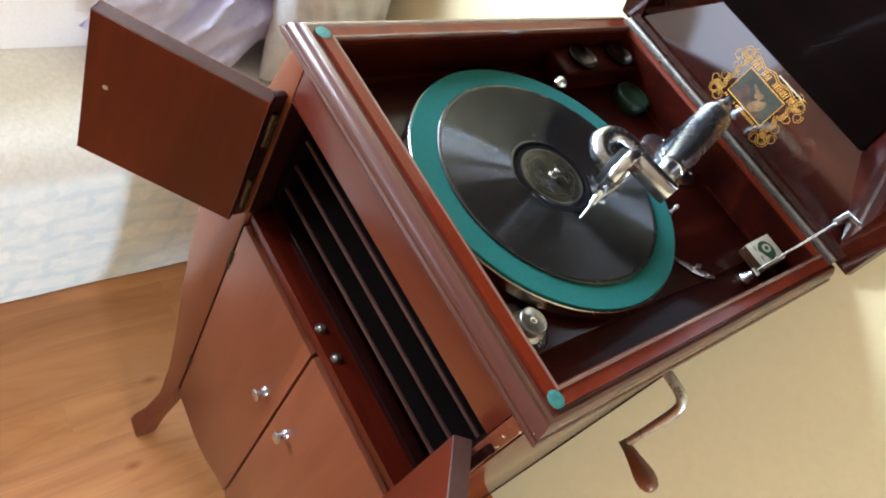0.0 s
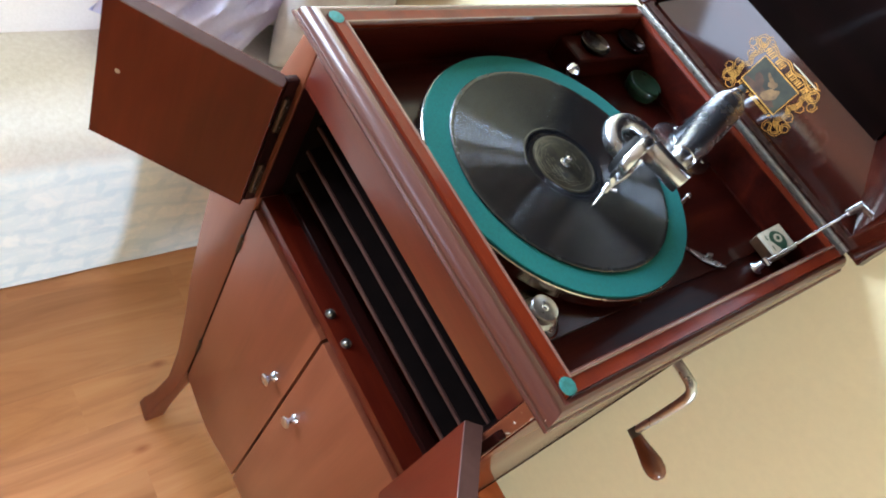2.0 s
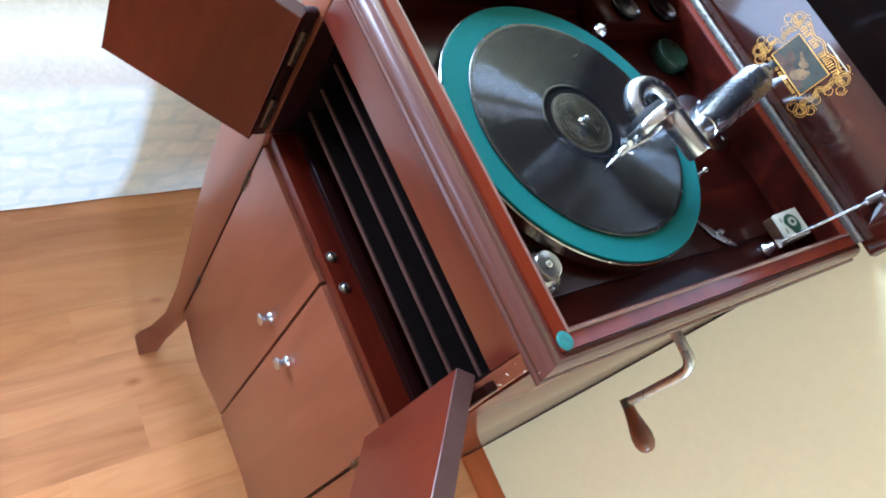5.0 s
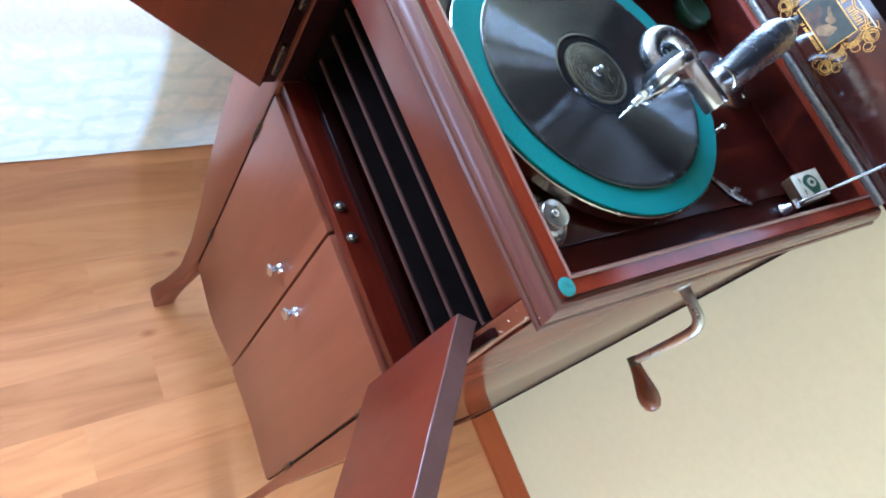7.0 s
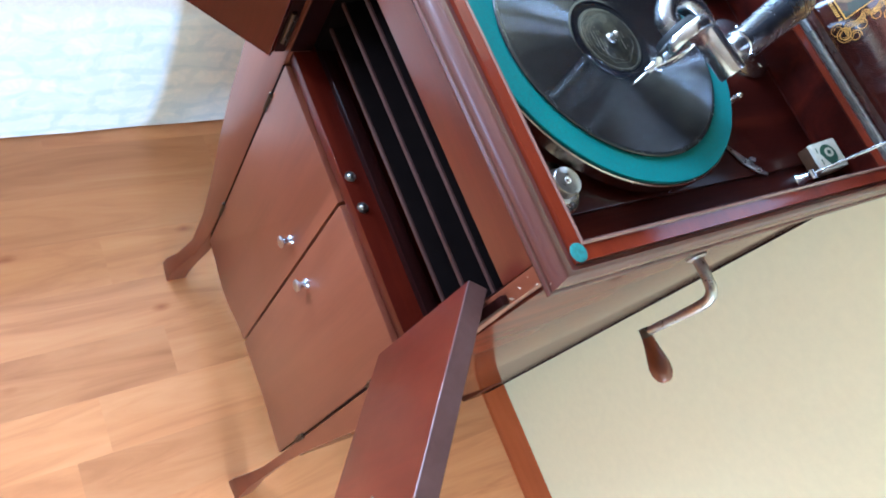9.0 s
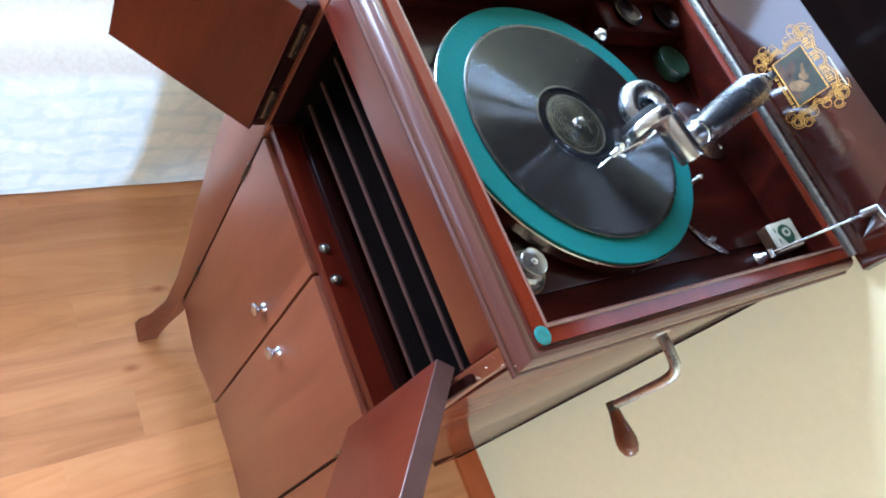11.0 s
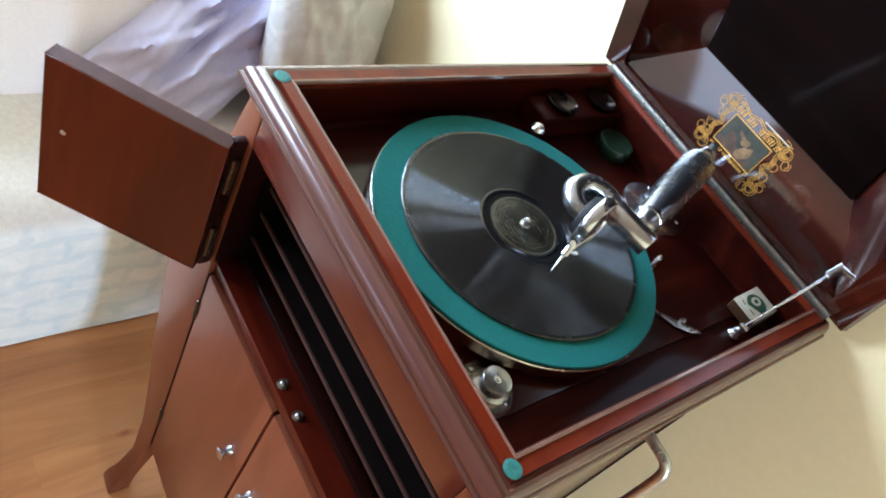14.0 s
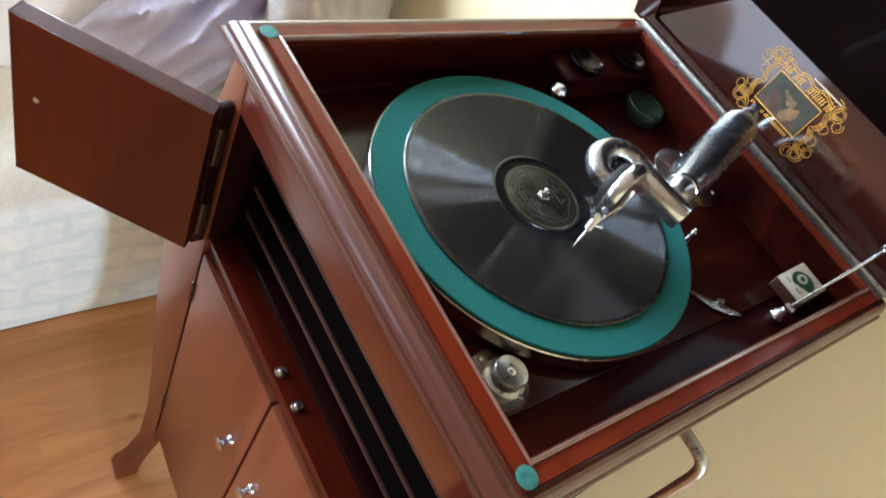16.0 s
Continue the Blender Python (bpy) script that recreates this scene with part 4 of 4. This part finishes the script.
for row, (v0, h, u0, u1) in enumerate(((HH + 0.0062, 0.0074, -0.034, 0.035), (-HH - 0.0045, 0.0036, -0.030, 0.030))):
    u = u0
    while u < u1:
        w = rng.uniform(0.0012, 0.0030)
        if rng.random() > 0.15:
            bm = bmesh.new()
            lean = 0.0010
            bm.faces.new([bm.verts.new(decal_point(DCX + a, DCV + b, 0.0007)) for a, b in ((u, v0 - h / 2), (u + w * 0.6, v0 - h / 2), (u + w * 0.6 + lean, v0 + h / 2), (u + lean, v0 + h / 2))])
            part("print_bar", bm, gold, transfer)
        u += w + 0.0006
for o in (-0.0012, 0.0012):
    part("scroll", flat_line([(DCX - 0.036 + 0.072 * k / 20, DCV + HH + 0.0122 + o + 0.0018 * math.sin(k * 0.9)) for k in range(21)], 0.0009), gold, transfer)
part("print_bar", flat_line([(DCX + 0.000, DCV + HH + 0.0165), (DCX + 0.040, DCV + HH + 0.0165)], 0.0014), card, transfer, "thin pale line of small print")

# lid stay
stay = part("lid_stay", tube([(0.1640, 0.196, 0.858), (0.1655, 0.245, 0.905), (0.1670, 0.286, 0.946)], [0.0016, 0.0016, 0.0016], 12), chrome, G, "thin steel lid stay")
part("stay_bracket", turned([(0.0085, DECK - 0.0035), (0.0085, DECK + 0.002), (0.0060, DECK + 0.005), (0.0050, DECK + 0.011), (0.0030, DECK + 0.015), (0, DECK + 0.016)], pose(0.1640, 0.196, 0), 24), chrome, stay)
part("stay_pivot", tube([(0.160, 0.196, 0.860), (0.170, 0.196, 0.860)], [0.004, 0.004], 14, 2, False), chrome, stay)
part("stay_lug", tube([(0.1655, 0.270, 0.932), (0.1675, 0.290, 0.950)], [0.0040, 0.0052], 14, 2, False), chrome, stay)
part("stay_screw", tube([(0.172, 0.284, 0.945), (0.176, 0.278, 0.947)], [0.0035, 0.0030], 12, 2, False), chrome, stay)

# winding handle
crank = part("winding_crank", tube([(0.199, 0.046, 0.796), (0.222, 0.046, 0.796), (0.238, 0.046, 0.793), (0.2450, 0.045, 0.780), (0.2462, 0.040, 0.745), (0.2465, 0.031, 0.706)], [0.0058, 0.0058, 0.0060, 0.0058, 0.0050, 0.0046], 20, 8), steel, G, "cranked steel winding handle")
part("crank_boss", turned([(0.011, 0.0), (0.011, 0.002), (0.008, 0.004), (0.006, 0.004)], along((0.2, 0.046, 0.796), (0.3, 0.046, 0.796)), 28), steel, crank)
part("grip_ferrule", turned([(0.0, -0.005), (0.006, -0.005), (0.0062, 0.006), (0.0055, 0.008), (0, 0.008)], along((0.2465, 0.030, 0.704), (0.3, 0.027, 0.703)), 20), brass, crank)
part("grip", turned([(0.0, 0.006), (0.0062, 0.006), (0.0068, 0.010), (0.0080, 0.018), (0.0105, 0.030), (0.0118, 0.038), (0.0112, 0.046), (0.0082, 0.0525), (0.004, 0.0555), (0, 0.056)], along((0.2465, 0.030, 0.704), (0.3, 0.027, 0.703)), 28), handle_wood, crank, "turned reddish wooden grip")

# ---- record ----
record = thing("record", (TT.x, TT.y, 0.8724), "black shellac record with worn dark label, on the turntable", "record")
part("disc", turned([(0.1235, 0.8749), (0.1225, 0.8748), (0.0475, 0.8748)], Matrix.Translation(TT), 128), record_black, record)
part("disc_rim", turned([(0.0042, 0.8726), (0.1250, 0.8726), (0.1274, 0.8732), (0.1274, 0.8742), (0.1262, 0.8750), (0.1235, 0.8749)], Matrix.Translation(TT), 128), record_lip, record, "worn greyish outer lip")
part("run_out", turned([(0.0475, 0.8748), (0.0465, 0.8752), (0.0440, 0.8752), (0.0430, 0.8747), (0.0365, 0.8747)], Matrix.Translation(TT), 96), record_smooth, record, "smooth glossy black run-out")
label_part = part("label", turned([(0.0365, 0.8747), (0.0360, 0.8750), (0.0042, 0.8750), (0.0042, 0.8728)], Matrix.Translation(TT), 72), label_dark, record, "worn dark paper label")
part("print_ring", turned([(0.0345, 0.8751), (0.0345, 0.8754), (0.0336, 0.8754), (0.0336, 0.8751)], Matrix.Translation(TT), 64), label_gold, label_part, "faded gilt ring")


def ragged(radius, depth, width, z, seed, arc=1.0, start=0.0):
    """A thin uneven ring on the label where its print has worn through."""
    bm = bmesh.new()
    rows = []
    n = 120
    for k in range(n + 1):
        a = start + 2 * math.pi * arc * k / n
        c = Vector((math.cos(a) * 2.2, math.sin(a) * 2.2, seed))
        r = radius + depth * (noise.noise(c) + 0.6 * noise.noise(c * 3.3))
        w = width * (0.55 + 0.9 * abs(noise.noise(c * 2.1 + Vector((7, 1, 3)))))
        rows.append([bm.verts.new((TT.x + q * math.cos(a), TT.y + q * math.sin(a), z)) for q in (r - w / 2, r + w / 2)])
    for p, q in zip(rows, rows[1:]):
        bm.faces.new((p[0], q[0], q[1], p[1]))
    bmesh.ops.recalc_face_normals(bm, faces=bm.faces[:])
    return bm


for k, (r, dep, w, arc, st) in enumerate(((0.0268, 0.0035, 0.0009, 1.0, 0.0), (0.0300, 0.0016, 0.0007, 0.42, 2.3), (0.0318, 0.0010, 0.0012, 0.30, 2.9), (0.0232, 0.0030, 0.0006, 0.55, 3.6))):
    part("worn_print", ragged(r, dep, w, 0.87525 + 0.00006 * k, 3.0 + k, arc, st), label_gold, label_part, "ragged line of worn gilt print")
rng = random.Random(8)
for v, w in ((-0.010, 0.020), (-0.0135, 0.030), (-0.0175, 0.026), (-0.021, 0.016), (0.0105, 0.022), (0.0145, 0.028), (0.019, 0.018)):
    u = -w / 2
    while u < w / 2:
        g = rng.uniform(0.0012, 0.0042)
        if rng.random() > 0.25:
            part("print_bar", box(TT.x + u, TT.x + u + g, TT.y + v - 0.0006, TT.y + v + 0.0006, 0.8751, 0.8753), label_gold, label_part)
        u += g + 0.0009
part("spindle_boss", turned([(0.0042, 0.8750), (0.0062, 0.8752), (0.0062, 0.8766), (0.0048, 0.8772), (0.0037, 0.8772)], Matrix.Translation(TT), 6), chrome, turntable, "worn bright collar")

# ---- small things on the motor board ----
tin = thing("needle_tin", (-0.1055, 0.2330, DECK), "small round dark green lidded tin on the motor board", "tin")
tin_body = part("tin_body", turned([(0, DECK), (0.0212, DECK), (0.0222, DECK + 0.002), (0.0222, DECK + 0.012), (0, DECK + 0.012)], pose(-0.1055, 0.2330, 0), 40), green_tin, tin)
part("tin_lid", turned([(0.0230, DECK + 0.0085), (0.0238, DECK + 0.0090), (0.0238, DECK + 0.0150), (0.0228, DECK + 0.0168), (0.0205, DECK + 0.0172), (0.0195, DECK + 0.0166), (0, DECK + 0.0170)], pose(-0.1055, 0.2330, 0), 40), green_tin, tin)

carton = thing("needle_box", (0.142, 0.222, DECK), "small cream card box with green printed oval, leaning back", "box")
CB = pose(0.1490, 0.2395, DECK + 0.0046, 15, 0, 0)
BW, BL, BH = 0.0170, 0.0178, 0.0190


def on_carton(bm):
    bm.transform(CB)
    return bm


carton_body = part("carton", on_carton(box(-BW, BW, -BL, BL, 0.0, BH, 0.0012)), card, carton)
# Brown front strip: tray edge and the shade below it in one colour.
part("tray_edge", on_carton(box(-BW + 0.0005, BW - 0.0005, -BL - 0.0008, -BL + 0.001, 0.0004, BH - 0.004, 0.0003)), picture_brown, carton, "brown tray edge, shade under the sleeve in its colour")
arch = [(0.0125 * math.cos(a), 0.0105 * math.sin(a)) for a in [0.5 * math.pi * k / 8 - 0.3 for k in range(25)]]
oval = part("printed_oval", on_carton(slab(arch, "z", BH - 0.0004, BH + 0.0003)), green_ink, carton, "dark green printed arch")
ring = turned([(0.0, BH), (0.0056, BH), (0.0056, BH + 0.0006), (0.0, BH + 0.0006)], Matrix.Translation((-0.0025, 0.0015, 0)), 28)
part("printed_ring", on_carton(ring), card, oval, "cream printed disc")
dot = turned([(0.0, BH), (0.0026, BH), (0.0026, BH + 0.0009), (0.0, BH + 0.0009)], Matrix.Translation((-0.0025, 0.0015, 0)), 20)
part("printed_dot", on_carton(dot), green_ink, oval, "green printed dot")
for u, v, w in ((-0.008, -0.0128, 0.006), (0.006, -0.0128, 0.007)):
    part("print_bar", on_carton(box(u - w / 2, u + w / 2, v - 0.0006, v + 0.0006, BH - 0.0003, BH + 0.0003)), green_ink, carton)

# ---- sofa ----
sofa = thing("sofa", (-0.95, -0.55, 0), "low sofa under a cream throw with pale blue printed border", "sofa")


def drape():
    """The throw over the seat: one sheet from the floor up the front, over the rounded edge and back along the seat."""
    bm = bmesh.new()
    prof = [(-0.503, 0.004), (-0.501, 0.06), (-0.500, 0.16), (-0.499, 0.26), (-0.500, 0.315), (-0.507, 0.345), (-0.523, 0.368), (-0.548, 0.382), (-0.60, 0.388), (-0.68, 0.386), (-0.80, 0.384), (-0.95, 0.384), (-1.10, 0.386)]
    ny = 150
    rows = []
    for j in range(ny + 1):
        y = -1.7 + (WALL_Y - 0.012 + 1.7) * j / ny
        row = []
        for x, z in prof:
            low = max(0.0, 1 - z / 0.33)
            fold = 0.0012 * low * math.sin(y * 9 + 0.6) + 0.0006 * low * math.sin(y * 31)
            soft = 0.004 * noise.noise((x * 9, y * 7, z * 9))
            row.append(bm.verts.new((x + fold + soft * (0.4 if z < 0.36 else 0.2), y, z + (soft if z > 0.3 else 0.0))))
        rows.append(row)
    for a, b in zip(rows, rows[1:]):
        for k in range(len(prof) - 1):
            bm.faces.new((a[k], a[k + 1], b[k + 1], b[k]))
    bmesh.ops.recalc_face_normals(bm, faces=bm.faces[:])
    return bm


part("throw", drape(), throw, sofa, "cream throw with printed border", angle=60)
part("base", box(-1.5, -0.53, -1.68, WALL_Y - 0.02, 0.02, 0.36, 0.02), white_cloth, sofa)
part("backrest", slab([(-0.725, 0.35), (-0.735, 0.42), (-0.775, 0.52), (-0.850, 0.67), (-0.925, 0.79), (-0.985, 0.845), (-1.10, 0.86), (-1.25, 0.83), (-1.30, 0.75), (-1.30, 0.30)], "y", -1.68, WALL_Y - 0.02, 0.02), white_cloth, sofa, "pinkish white covered sloping backrest")


def pillow(name, centre, size, turn, material, label, crease, seed):
    """A soft stuffed pillow: two bulging sheets with a seam round the edge."""
    bm = bmesh.new()
    n = 36
    w, h, t = size
    off = Vector((seed * 3.1, seed * 1.7, 0))

    def point(i, j, side):
        u, v = 2 * i / n - 1, 2 * j / n - 1
        edge = max(0.0, (1 - abs(u) ** 2.6) * (1 - abs(v) ** 2.6))
        swell = edge ** 0.45
        pinch = 1 - 0.06 * (1 - abs(v) ** 2) * abs(u) ** 8
        wrinkle = crease * noise.noise(Vector((u * 3.0, v * 5.0, side)) + off) + crease * 0.6 * noise.noise(Vector((u * 8.0 + v * 5, v * 3.0, side)) + off) + crease * 0.35 * abs(noise.noise(Vector((u * 6.0 - v * 9, v * 4.0 + u * 5, side)) + off))
        return (u * w / 2 * (1 - 0.05 * (1 - abs(v) ** 2)) * pinch, v * h / 2 * (1 - 0.05 * (1 - abs(u) ** 2)), side * (t / 2 * swell + wrinkle * swell))

    sheets = {}
    for side in (1, -1):
        sheets[side] = [[bm.verts.new(point(i, j, side)) for i in range(n + 1)] for j in range(n + 1)]
        g = sheets[side]
        for j in range(n):
            for i in range(n):
                bm.faces.new((g[j][i], g[j][i + 1], g[j + 1][i + 1], g[j + 1][i]))
    bmesh.ops.remove_doubles(bm, verts=bm.verts[:], dist=0.0005)
    bmesh.ops.recalc_face_normals(bm, faces=bm.faces[:])
    bm.transform(turn)
    bm.transform(Matrix.Translation(centre))
    for v in bm.verts:
        if v.co.z < 0.40:
            v.co.z = 0.388 + 0.012 * math.exp((v.co.z - 0.40) * 40)
    return tagged(part(name, bm, material, None, "", True, 70), label, "pillow")


pillow("cushion", (-0.655, 0.182, 0.590), (0.235, 0.43, 0.12), pose(0, 0, 0, 80, 0, 88), damask_cloth, "grey-white damask cushion standing on the sofa seat", 0.010, 3)
LEAN = Matrix(((-0.378, -0.504, 0.777, 0), (0.80, -0.60, 0.0, 0), (0.466, 0.622, 0.630, 0), (0, 0, 0, 1)))
pillow("pillow", (-0.750, 0.053, 0.516), (0.54, 0.21, 0.12), LEAN, lilac, "crumpled lilac cotton pillow leaning on the sofa back", 0.034, 1)

# ---- floor boards, last ----
BOARD = 0.0925
mesh_cache = {}


def board_mesh(length):
    if length not in mesh_cache:
        bm = box(0.0, BOARD, 0.0, length, -0.003, 0.0, 0.00012, 1)
        me = bpy.data.meshes.new("plank")
        bm.to_mesh(me)
        bm.free()
        me.materials.append(pine)
        mesh_cache[length] = me
    return mesh_cache[length]


rng = random.Random(11)
x = -0.1045 - BOARD * 6
while x < 1.2:
    y = -1.7 - rng.uniform(0.0, 0.7)
    while y < WALL_Y - 0.01:
        length = round(rng.uniform(0.35, 0.85), 3)
        if y + length > WALL_Y:
            length = round(WALL_Y - y, 4)
        ob = new("plank", board_mesh(length))
        ob.location = (x, y, 0)
        ob.parent = floor
        y += length
    x += BOARD
